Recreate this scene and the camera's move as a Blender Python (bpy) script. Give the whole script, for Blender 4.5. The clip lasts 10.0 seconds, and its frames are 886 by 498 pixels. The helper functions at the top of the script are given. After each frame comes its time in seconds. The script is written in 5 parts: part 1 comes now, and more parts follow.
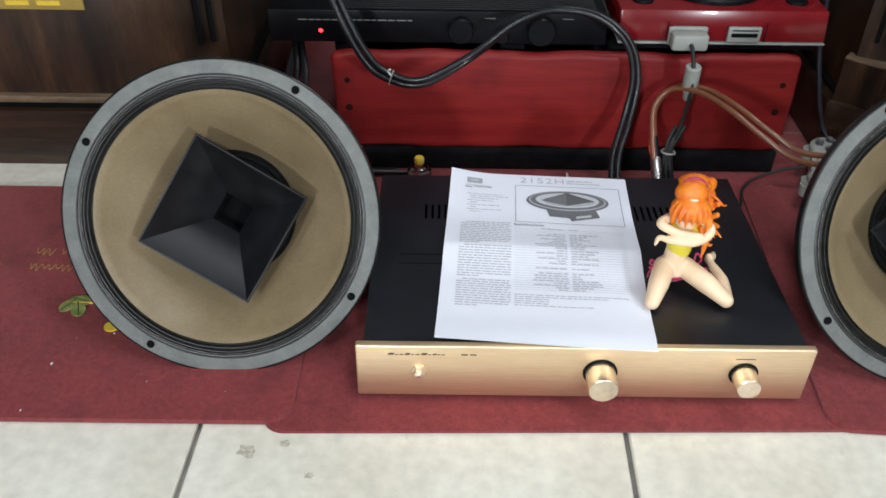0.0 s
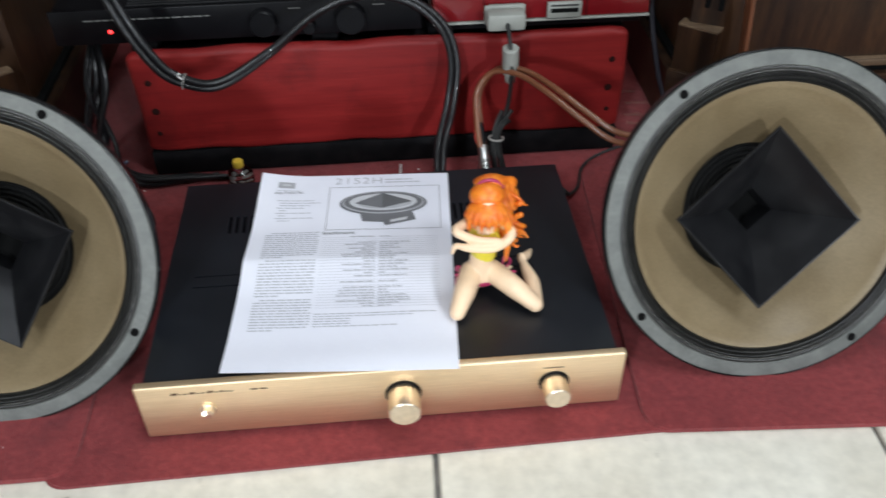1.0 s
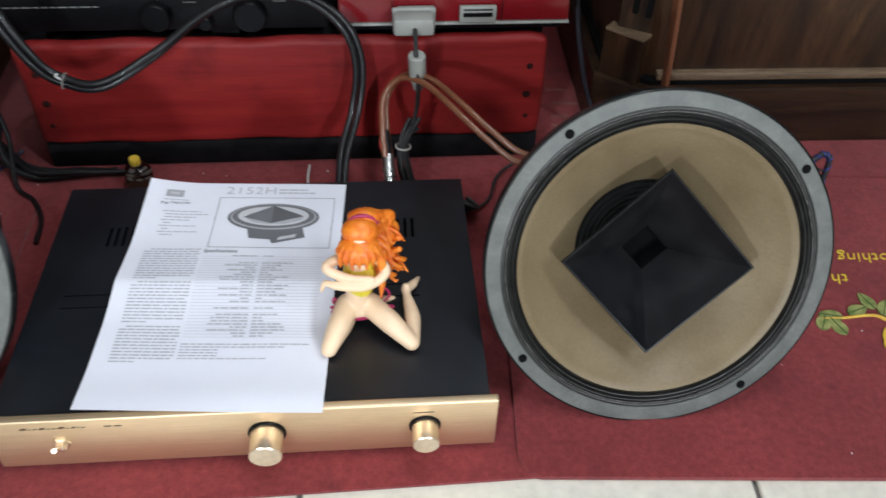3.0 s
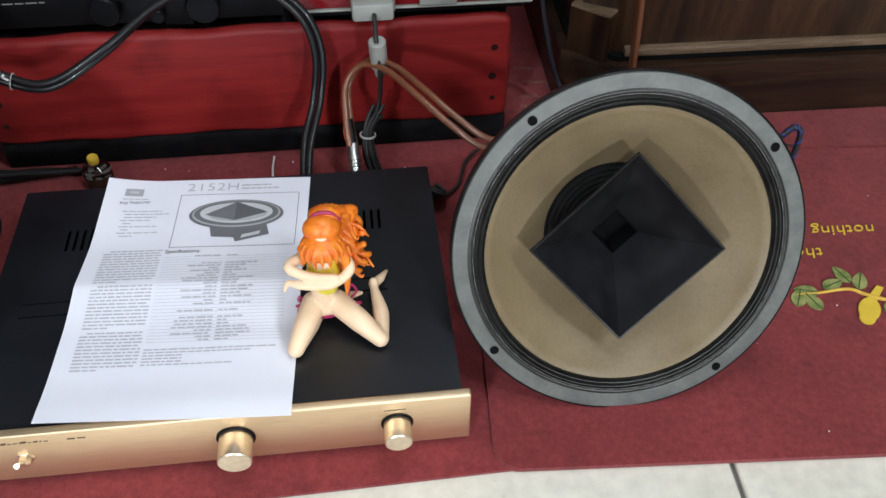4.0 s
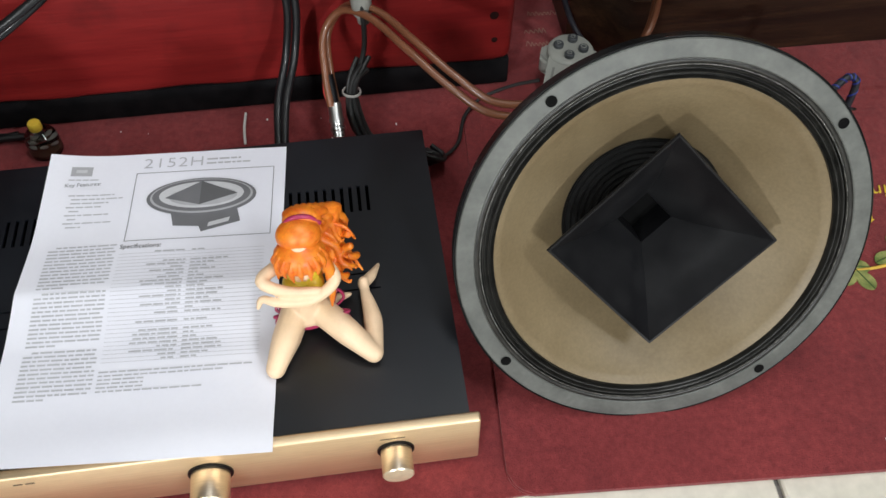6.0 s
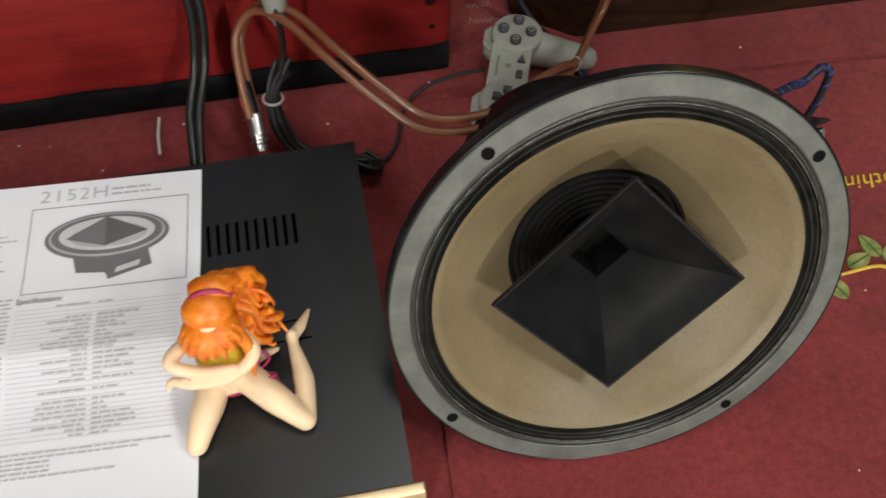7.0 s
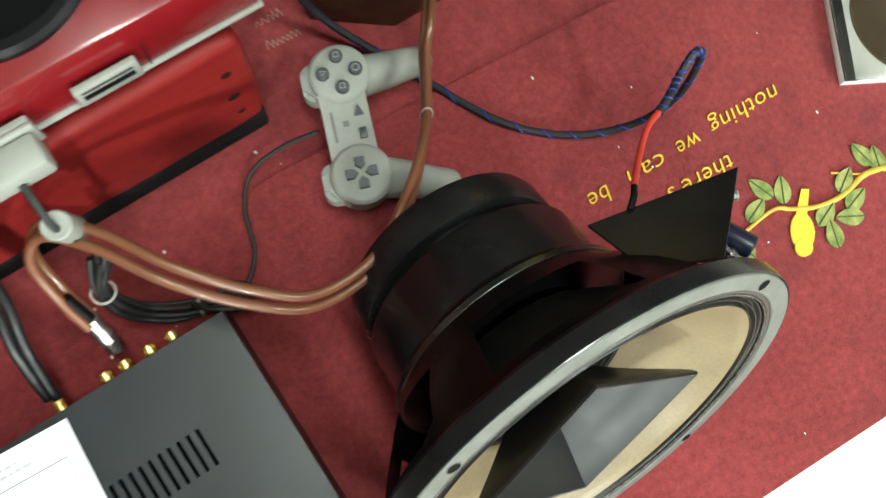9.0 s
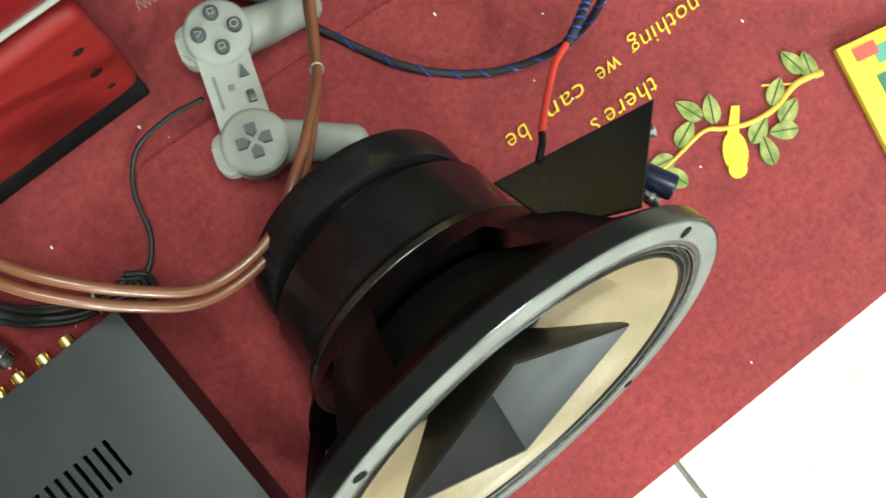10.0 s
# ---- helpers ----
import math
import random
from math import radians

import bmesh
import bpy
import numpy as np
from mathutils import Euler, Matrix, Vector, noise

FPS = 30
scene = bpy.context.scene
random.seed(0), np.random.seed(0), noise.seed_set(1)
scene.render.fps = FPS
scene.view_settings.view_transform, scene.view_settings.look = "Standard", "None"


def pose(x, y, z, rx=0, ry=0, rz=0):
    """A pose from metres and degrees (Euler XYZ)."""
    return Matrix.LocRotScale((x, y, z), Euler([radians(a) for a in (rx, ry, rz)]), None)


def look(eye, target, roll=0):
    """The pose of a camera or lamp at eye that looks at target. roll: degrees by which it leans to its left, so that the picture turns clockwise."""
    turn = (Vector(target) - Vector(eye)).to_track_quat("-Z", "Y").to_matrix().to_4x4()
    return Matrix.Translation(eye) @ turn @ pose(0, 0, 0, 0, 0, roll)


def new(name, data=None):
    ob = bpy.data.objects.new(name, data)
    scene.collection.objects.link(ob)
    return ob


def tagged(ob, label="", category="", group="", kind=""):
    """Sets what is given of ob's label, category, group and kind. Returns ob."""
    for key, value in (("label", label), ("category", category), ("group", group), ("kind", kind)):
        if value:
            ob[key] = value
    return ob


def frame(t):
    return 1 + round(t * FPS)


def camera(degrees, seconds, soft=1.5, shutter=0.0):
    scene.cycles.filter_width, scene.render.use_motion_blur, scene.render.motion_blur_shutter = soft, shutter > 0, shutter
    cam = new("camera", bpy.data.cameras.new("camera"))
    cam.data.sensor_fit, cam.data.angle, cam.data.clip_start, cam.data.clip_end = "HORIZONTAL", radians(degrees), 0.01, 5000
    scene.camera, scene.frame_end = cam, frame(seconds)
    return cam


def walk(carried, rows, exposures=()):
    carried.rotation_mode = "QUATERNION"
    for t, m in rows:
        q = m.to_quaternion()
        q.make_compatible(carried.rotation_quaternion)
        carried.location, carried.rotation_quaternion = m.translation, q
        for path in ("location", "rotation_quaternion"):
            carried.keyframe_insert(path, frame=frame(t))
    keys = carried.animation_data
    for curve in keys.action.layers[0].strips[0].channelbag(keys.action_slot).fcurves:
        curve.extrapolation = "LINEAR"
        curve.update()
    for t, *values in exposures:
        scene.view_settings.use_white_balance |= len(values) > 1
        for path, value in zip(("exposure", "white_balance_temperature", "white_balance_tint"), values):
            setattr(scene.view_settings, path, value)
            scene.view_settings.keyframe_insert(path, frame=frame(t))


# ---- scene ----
cam = camera(55.0, 10.0, shutter=0.4)
PATH = [
    (0, (-0.138, -0.594, 0.651), (-0.133, 0.994, -0.565), 0.8),
    (0.5, (-0.101, -0.567, 0.65), (-0.051, 0.994, -0.6), -1.5),
    (1, (0.016, -0.517, 0.66), (0.142, 1.0, -0.637), -0.7),
    (1.5, (0.094, -0.534, 0.728), (0.222, 0.924, -0.635), -0.3),
    (2, (0.098, -0.545, 0.747), (0.128, 0.931, -0.602), -1.8),
    (2.5, (0.09, -0.519, 0.728), (0.134, 0.959, -0.618), -0.1),
    (3, (0.13, -0.437, 0.701), (0.269, 0.982, -0.702), 2.0),
    (3.2, (0.14, -0.427, 0.698), (0.309, 0.97, -0.724), 2.0),
    (4.5, (0.157, -0.391, 0.702), (0.322, 0.965, -0.759), 0.4),
    (5, (0.17, -0.345, 0.684), (0.341, 0.964, -0.818), 0.5),
    (5.5, (0.165, -0.305, 0.672), (0.329, 0.947, -0.879), 0.6),
    (5.7, (0.161, -0.292, 0.666), (0.318, 0.931, -0.909), 0.3),
    (6.8, (0.182, -0.179, 0.677), (0.363, 0.857, -1.025), -0.4),
    (7, (0.205, -0.149, 0.666), (0.413, 0.838, -1.06), 1.0),
    (7.5, (0.124, -0.097, 0.705), (0.557, 0.708, -1.075), 10.8),
    (8, (0.127, -0.01, 0.832), (0.534, 0.462, -1.069), 12.8),
    (8.2, (0.142, 0.027, 0.854), (0.54, 0.39, -1.072), 17.6),
    (8.5, (0.176, 0.07, 0.822), (0.557, 0.398, -1.114), 18.8),
    (9, (0.272, 0.188, 0.712), (0.616, 0.407, -1.246), 24.3),
    (9.5, (0.307, 0.202, 0.663), (0.623, 0.284, -1.31), 39.2),
    (10, (0.329, 0.192, 0.673), (0.629, 0.217, -1.304), 45.6),
]
EXPOSURES = [(0.0, 0.32, 6100, 8), (2.0, 0.26, 6050, 9), (5.5, 0.30, 6250, 9), (7.0, 0.22, 7050, 9), (7.5, 0.48, 7100, 9), (8.0, 0.54, 6500, 8), (8.2, 0.46, 6700, 8), (8.5, 0.36, 6700, 5), (9.0, 1.42, 6600, -4), (9.5, 1.72, 6500, -7), (10.0, 1.65, 6500, -7)]
walk(cam, [(t, look(eye, target, roll)) for t, eye, target, roll in PATH], EXPOSURES)

# world and light -------------------------------------------------------------
world = bpy.data.worlds.new("world")
scene.world = world
world.use_nodes = True
world.node_tree.nodes["Background"].inputs[0].default_value = (0.9, 0.95, 1.0, 1)
world.node_tree.nodes["Background"].inputs[1].default_value = 0.04


def room_lamp(place, target, sx, sy, watts, colour=(0.95, 0.98, 1.0)):
    data = bpy.data.lights.new("room_lamp", "AREA")
    data.shape, data.size, data.size_y, data.energy, data.color = "RECTANGLE", sx, sy, watts, colour
    ob = new("room_lamp", data)
    ob.matrix_basis = look(place, target)
    return ob


# ceiling tubes over the display and in the shop, and two low display lamps in front
room_lamp((0.55, 0.1, 2.62), (0.1, 0.0, 0), 1.2, 0.25, 15)
room_lamp((1.7, -1.4, 2.58), (0.6, -0.4, 0), 0.3, 1.4, 34)
room_lamp((-1.0, -2.3, 2.6), (-0.2, -0.2, 0), 0.3, 1.4, 40)
for x in (-0.72, 0.72):
    room_lamp((x, -1.65, 0.74), (x * 0.2, 0.1, 0.1), 0.13, 0.13, 12.5)


# materials -------------------------------------------------------------------
def nodes_of(name):
    m = bpy.data.materials.new(name)
    m.use_nodes = True
    nt = m.node_tree
    return m, nt, nt.nodes["Principled BSDF"]


def mix(nt, fac, a, b, blend="MIX"):
    n = nt.nodes.new("ShaderNodeMix")
    n.data_type, n.blend_type = "RGBA", blend
    for sock, v in ((0, fac), (6, a), (7, b)):
        if isinstance(v, (tuple, float, int)):
            n.inputs[sock].default_value = (*v, 1) if isinstance(v, tuple) else v
        else:
            nt.links.new(v, n.inputs[sock])
    return n.outputs[2]


def noise_tex(nt, scale, detail=4.0, stretch=(1, 1, 1), rough=0.55, distort=0.0):
    tc, mp, n = (nt.nodes.new("ShaderNode" + k) for k in ("TexCoord", "Mapping", "TexNoise"))
    mp.inputs["Scale"].default_value = stretch
    nt.links.new(tc.outputs["Object"], mp.inputs[0])
    nt.links.new(mp.outputs[0], n.inputs["Vector"])
    n.inputs["Scale"].default_value, n.inputs["Detail"].default_value, n.inputs["Roughness"].default_value = scale, detail, rough
    n.inputs["Distortion"].default_value = distort
    return n.outputs["Fac"]


def ramp(nt, fac, lo, hi):
    n = nt.nodes.new("ShaderNodeMapRange")
    nt.links.new(fac, n.inputs[0])
    n.inputs[1].default_value, n.inputs[2].default_value = lo, hi
    return n.outputs[0]


def bump(nt, bs, height, strength, dist):
    n = nt.nodes.new("ShaderNodeBump")
    n.inputs["Strength"].default_value, n.inputs["Distance"].default_value = strength, dist
    nt.links.new(height, n.inputs["Height"])
    nt.links.new(n.outputs[0], bs.inputs["Normal"])


def surface(name, a, b, rough=0.5, metal=0.0, scale=60, fine=400, stretch=(1, 1, 1), bumpy=0.15, depth=0.001, coat=0.0, spec=0.5, lo=0.35, hi=0.65, rvar=0.1, grain=0.15):
    """Two colours mixed by a broad noise, fine grain in colour, roughness and relief."""
    m, nt, bs = nodes_of(name)
    big, small = noise_tex(nt, scale, 4, stretch), noise_tex(nt, fine, 3, stretch)
    col = mix(nt, ramp(nt, big, lo, hi), a, b)
    fleck = mix(nt, ramp(nt, small, 0.2, 0.8), (1 - grain,) * 3, (1 + grain * 0.7,) * 3)
    nt.links.new(mix(nt, 1.0, col, fleck, "MULTIPLY"), bs.inputs["Base Color"])
    r = nt.nodes.new("ShaderNodeMapRange")
    nt.links.new(big, r.inputs[0])
    r.inputs[3].default_value, r.inputs[4].default_value = max(rough - rvar, 0.03), min(rough + rvar, 1)
    nt.links.new(r.outputs[0], bs.inputs["Roughness"])
    bs.inputs["Metallic"].default_value, bs.inputs["Coat Weight"].default_value = metal, coat
    bs.inputs["Specular IOR Level"].default_value = spec
    if bumpy:
        bump(nt, bs, small, bumpy, depth)
    return m


def carpet_material(name, a, b):
    m, nt, bs = nodes_of(name)
    big, mid, fine = noise_tex(nt, 7, 5, (1, 1, 1), 0.65), noise_tex(nt, 150, 6, (1, 1, 1), 0.75), noise_tex(nt, 900, 2)
    col = mix(nt, ramp(nt, mid, 0.32, 0.68), a, b)
    col = mix(nt, 1.0, col, mix(nt, ramp(nt, big, 0.3, 0.7), (0.76, 0.74, 0.76), (1.14, 1.14, 1.12)), "MULTIPLY")
    col = mix(nt, 1.0, col, mix(nt, ramp(nt, fine, 0.3, 0.7), (0.84, 0.84, 0.84), (1.10, 1.10, 1.10)), "MULTIPLY")
    nt.links.new(col, bs.inputs["Base Color"])
    bs.inputs["Roughness"].default_value, bs.inputs["Specular IOR Level"].default_value = 0.95, 0.15
    bs.inputs["Sheen Weight"].default_value, bs.inputs["Sheen Roughness"].default_value = 0.15, 0.5
    add = nt.nodes.new("ShaderNodeMath")
    nt.links.new(mid, add.inputs[0])
    nt.links.new(fine, add.inputs[1])
    bump(nt, bs, add.outputs[0], 0.5, 0.0025)
    return m


def wood_material(name, dark, light, rough=0.45, stretch=(3, 30, 30), scale=1.6, coat=0.0):
    m, nt, bs = nodes_of(name)
    w = noise_tex(nt, scale, 6, stretch, 0.6, 1.6)
    fine = noise_tex(nt, 14, 3, stretch)
    pores = noise_tex(nt, 60, 2, stretch)
    col = mix(nt, ramp(nt, w, 0.36, 0.66), dark, light)
    col = mix(nt, 1.0, col, mix(nt, ramp(nt, fine, 0.3, 0.7), (0.7, 0.68, 0.66), (1.15, 1.15, 1.15)), "MULTIPLY")
    nt.links.new(mix(nt, 1.0, col, mix(nt, ramp(nt, pores, 0.35, 0.5), (0.72, 0.7, 0.7), (1, 1, 1)), "MULTIPLY"), bs.inputs["Base Color"])
    bs.inputs["Roughness"].default_value, bs.inputs["Coat Weight"].default_value = rough, coat
    bump(nt, bs, fine, 0.25, 0.001)
    return m


def plain(name, col, rough=0.5, metal=0.0, coat=0.0, spec=0.5):
    return surface(name, tuple(c * 0.92 for c in col), tuple(min(c * 1.06, 1) for c in col), rough, metal, 40, 900, (1, 1, 1), 0.06, 0.0004, coat, spec, rvar=0.06, grain=0.05)


M_MAT = carpet_material("burgundy_needlefelt", (0.184, 0.0260, 0.0285), (0.290, 0.0500, 0.0515))
M_TILE = surface("cream_glazed_tile", (0.66, 0.615, 0.515), (0.77, 0.735, 0.64), 0.22, 0, 7, 60, bumpy=0.04, lo=0.3, hi=0.7)


def stain(material, colour, scale, lo, hi):
    """Faint scattered smudges over a material's base colour."""
    nt = material.node_tree
    bs = nt.nodes["Principled BSDF"]
    old = bs.inputs["Base Color"].links[0].from_socket
    f = ramp(nt, noise_tex(nt, scale, 5, (1, 1, 1), 0.6), lo, hi)
    nt.links.new(mix(nt, f, old, mix(nt, 0.55, old, colour)), bs.inputs["Base Color"])


stain(M_MAT, (0.10, 0.018, 0.022), 22, 0.54, 0.74)
stain(M_TILE, (0.30, 0.27, 0.22), 16, 0.66, 0.74)
M_SMUDGE = surface("dried_dirt", (0.40, 0.36, 0.29), (0.56, 0.52, 0.43), 0.6, 0, 260, 900, lo=0.4, hi=0.6)
M_GROUT = surface("grey_grout", (0.16, 0.15, 0.14), (0.26, 0.25, 0.23), 0.9, 0, 40, 300, bumpy=0.3)
M_GOLD = surface("champagne_brushed_aluminium", (0.86, 0.66, 0.42), (0.93, 0.74, 0.50), 0.50, 1.0, 12, 60, (1, 60, 60), 0.1, 0.0003, rvar=0.05)
M_GOLD_KNOB = surface("turned_champagne_aluminium", (0.86, 0.73, 0.57), (0.92, 0.80, 0.65), 0.33, 1.0, 30, 160, (1, 1, 14), 0.1, 0.0002, rvar=0.05)
M_BRASS = plain("gold_plated_brass", (0.85, 0.62, 0.22), 0.25, 1.0)
M_STEEL = plain("bright_steel", (0.62, 0.62, 0.62), 0.28, 1.0)
M_AMP = surface("black_powder_coat", (0.0032, 0.0046, 0.0075), (0.0055, 0.0075, 0.0115), 0.38, 0, 14, 1500, bumpy=0.2, depth=0.0004, rvar=0.08, spec=0.62)
M_DARK = plain("dark_hollow", (0.004, 0.004, 0.004), 0.9, spec=0.1)
M_PAPER = surface("white_office_paper", (0.81, 0.81, 0.885), (0.86, 0.86, 0.925), 0.75, 0, 6, 300, bumpy=0.03, depth=0.0002, spec=0.3, grain=0.015)
M_INK = plain("black_print", (0.16, 0.16, 0.17), 0.8)
M_INK_BROWN = plain("brown_engraving", (0.10, 0.06, 0.03), 0.8)
M_INK_DARK = plain("dark_grey_print", (0.11, 0.11, 0.115), 0.8)
M_INK_GREY = plain("grey_print", (0.42, 0.42, 0.44), 0.8)
M_INK_MID = plain("faded_grey_print", (0.50, 0.50, 0.53), 0.8)
M_INK_LIGHT = plain("pale_grey_print", (0.58, 0.58, 0.60), 0.8)
M_RIM = surface("grey_gasket_ring", (0.092, 0.096, 0.088), (0.142, 0.146, 0.134), 0.5, 0.15, 38, 220, bumpy=0.15, depth=0.0006)
M_CONE = surface("tan_paper_cone", (0.188, 0.139, 0.076), (0.236, 0.180, 0.103), 0.42, 0, 14, 350, bumpy=0.2, depth=0.0006, spec=0.4)
M_GLUE = surface("dried_clear_glue", (0.03, 0.03, 0.028), (0.16, 0.155, 0.14), 0.2, 0, 160, 900, bumpy=0.5, depth=0.001, spec=0.7)
M_EDGE = surface("doped_black_surround", (0.010, 0.0095, 0.0085), (0.024, 0.023, 0.020), 0.34, 0, 90, 500, bumpy=0.2, depth=0.0006)
M_BASKET = surface("gloss_black_casting", (0.008, 0.008, 0.0085), (0.012, 0.012, 0.0125), 0.24, 0, 20, 700, bumpy=0.1, depth=0.0004, spec=0.27)
M_HORN = surface("moulded_black_plastic", (0.006, 0.006, 0.007), (0.012, 0.012, 0.013), 0.38, 0, 30, 600, bumpy=0.1, depth=0.0004, spec=0.22)
M_WOOD = wood_material("walnut_veneer", (0.0095, 0.0040, 0.0018), (0.065, 0.0295, 0.0116), 0.38, (7, 7, 1.1), 1.5)
M_WOOD_H = wood_material("walnut_rail", (0.014, 0.0060, 0.0027), (0.048, 0.0225, 0.0095), 0.42, (2.2, 22, 22), 1.4)
M_PLY = wood_material("raw_wood_edge", (0.13, 0.082, 0.045), (0.22, 0.15, 0.09), 0.6, (3, 30, 30))
M_CRATE = surface("red_painted_pine", (0.165, 0.009, 0.0095), (0.235, 0.015, 0.0135), 0.5, 0, 5, 40, (0.6, 9, 9), bumpy=0.25, depth=0.0012, rvar=0.12, grain=0.1)
M_CRATE.node_tree.nodes["Principled BSDF"].inputs["Specular IOR Level"].default_value = 0.25
stain(M_CRATE, (0.03, 0.004, 0.004), 9, 0.52, 0.72)
M_CONSOLE = plain("glossy_red_plastic", (0.165, 0.006, 0.009), 0.25, 0, 0.4)
M_GREY = plain("warm_grey_plastic", (0.29, 0.295, 0.265), 0.5)
M_GREY_D = plain("dark_grey_rubber", (0.014, 0.014, 0.0135), 0.55)
M_NAVY = plain("navy_film_sleeve", (0.012, 0.014, 0.035), 0.3)
M_LIP_HIGHLIGHT = plain("lip_highlight_metal", (0.10, 0.105, 0.10), 0.28, 1.0)
M_NAIL = plain("rusty_iron", (0.022, 0.007, 0.006), 0.9, spec=0.1)
M_DAM = plain("black_treated_cloth", (0.008, 0.008, 0.008), 0.6, spec=0.25)
M_OCHRE = plain("orange_thread", (0.42, 0.20, 0.08), 0.85)
M_PALE = plain("faded_thread", (0.32, 0.17, 0.13), 0.85)
M_BUTTON = plain("charcoal_plastic", (0.05, 0.055, 0.06), 0.4)
M_BLACK = plain("black_plastic", (0.0045, 0.0045, 0.0055), 0.36, spec=0.16)
M_RIB = plain("dark_grey_metal", (0.011, 0.011, 0.012), 0.5, spec=0.25)
M_PRINT = plain("mid_grey_print", (0.16, 0.16, 0.15), 0.7)
M_CABLE = plain("black_cable_jacket", (0.009, 0.009, 0.010), 0.32, 0, 0.1, 0.35)
M_COPPER = plain("clear_jacketed_copper_cable", (0.175, 0.066, 0.032), 0.3, 0.0, 0.3)
M_RED = plain("red_insulation", (0.55, 0.04, 0.03), 0.4)
M_TIE = plain("clear_nylon", (0.42, 0.40, 0.37), 0.35)
M_WHITE = plain("white_nylon", (0.75, 0.75, 0.72), 0.5)
M_YELLOW = plain("yellow_thread", (0.72, 0.50, 0.04), 0.8)
M_LEAF = surface("green_thread", (0.13, 0.18, 0.04), (0.36, 0.36, 0.12), 0.85, 0, 90, 900, bumpy=0.5, depth=0.001)
M_RIBLEAF = plain("dark_green_thread", (0.06, 0.10, 0.025), 0.9)
M_BRANCH = surface("ochre_thread", (0.62, 0.36, 0.05), (0.76, 0.52, 0.08), 0.85, 0, 90, 900, bumpy=0.5, depth=0.001)
M_WALL = surface("dull_plaster", (0.10, 0.09, 0.08), (0.13, 0.12, 0.11), 0.85, 0, 3, 60)
M_CEILING = surface("grey_ceiling_paint", (0.72, 0.72, 0.70), (0.78, 0.78, 0.76), 0.9, 0, 3, 60)
# black that paints the shade under the crate and under its units
M_CRATE_SHADE = surface("crate_shade_black", (0.006, 0.006, 0.007), (0.012, 0.011, 0.012), 0.95, 0, 60, 800, bumpy=0.5, depth=0.002, spec=0.1)


# building helpers ------------------------------------------------------------
def thing(name, m, label, category, group="", kind=""):
    ob = new(name)
    ob.matrix_basis = m
    return tagged(ob, label, category, group, kind)


def finish(name, bm, mats, smooth=35):
    me = bpy.data.meshes.new(name)
    bmesh.ops.recalc_face_normals(bm, faces=bm.faces)
    bm.to_mesh(me)
    bm.free()
    for m in mats if isinstance(mats, (list, tuple)) else [mats]:
        me.materials.append(m)
    if smooth:
        me.polygons.foreach_set("use_smooth", [True] * len(me.polygons))
        me.set_sharp_from_angle(angle=radians(smooth))
    return me


def part(name, bm, mats, parent=None, label="", m=None, smooth=35):
    ob = new(name, finish(name, bm, mats, smooth))
    if parent:
        ob.parent = parent
    if m:
        ob.matrix_basis = m
    if label:
        ob["label"] = label
    return ob


def add_box(bm, lo, hi, r=0.0, seg=2, mat=0):
    """A box between two corners with rounded edges."""
    made = bmesh.ops.create_cube(bm, size=1.0)["verts"]
    for v in made:
        v.co = Vector([lo[i] + (v.co[i] + 0.5) * (hi[i] - lo[i]) for i in range(3)])
    faces = {f for v in made for f in v.link_faces}
    for f in faces:
        f.material_index = mat
    if r:
        edges = {e for v in made for e in v.link_edges}
        bmesh.ops.bevel(bm, geom=list(edges), offset=r, segments=seg, affect="EDGES", profile=0.5)
    return bm


def box(lo, hi, r=0.0, seg=2):
    return add_box(bmesh.new(), lo, hi, r, seg)


def add_lathe(bm, profile, seg=48, m=None, mat=0, skip=None, close=False):
    """Turns (radius, height) pairs round z."""
    rings = []
    for r, z in profile:
        if r < 1e-6:
            rings.append([bm.verts.new((0, 0, z))])
        else:
            rings.append([bm.verts.new((r * math.cos(2 * math.pi * k / seg), r * math.sin(2 * math.pi * k / seg), z)) for k in range(seg)])
    pairs = list(zip(rings, rings[1:]))
    if close:
        pairs.append((rings[-1], rings[0]))
    for i, (a, b) in enumerate(pairs):
        for k in range(seg):
            if skip and skip(i, k):
                continue
            l = (k + 1) % seg
            vs = [a[k % len(a)], a[l % len(a)], b[l % len(b)], b[k % len(b)]]
            vs = list(dict.fromkeys(vs))
            if len(vs) > 2:
                bm.faces.new(vs).material_index = mat
    if m:
        bmesh.ops.transform(bm, matrix=m, verts=[v for ring in rings for v in ring])
    return bm


def lathe(profile, seg=48, m=None, skip=None, close=False):
    return add_lathe(bmesh.new(), profile, seg, m, 0, skip, close)


def spline(points, steps=8):
    """A smooth line through the points."""
    p = [Vector(q) for q in points]
    p = [2 * p[0] - p[1]] + p + [2 * p[-1] - p[-2]]
    out = []
    for i in range(1, len(p) - 2):
        for s in range(steps):
            t = s / steps
            a, b, c, d = p[i - 1 : i + 3]
            out.append(0.5 * ((2 * b) + (c - a) * t + (2 * a - 5 * b + 4 * c - d) * t * t + (3 * b - a - 3 * c + d) * t ** 3))
    return out + [p[-2]]


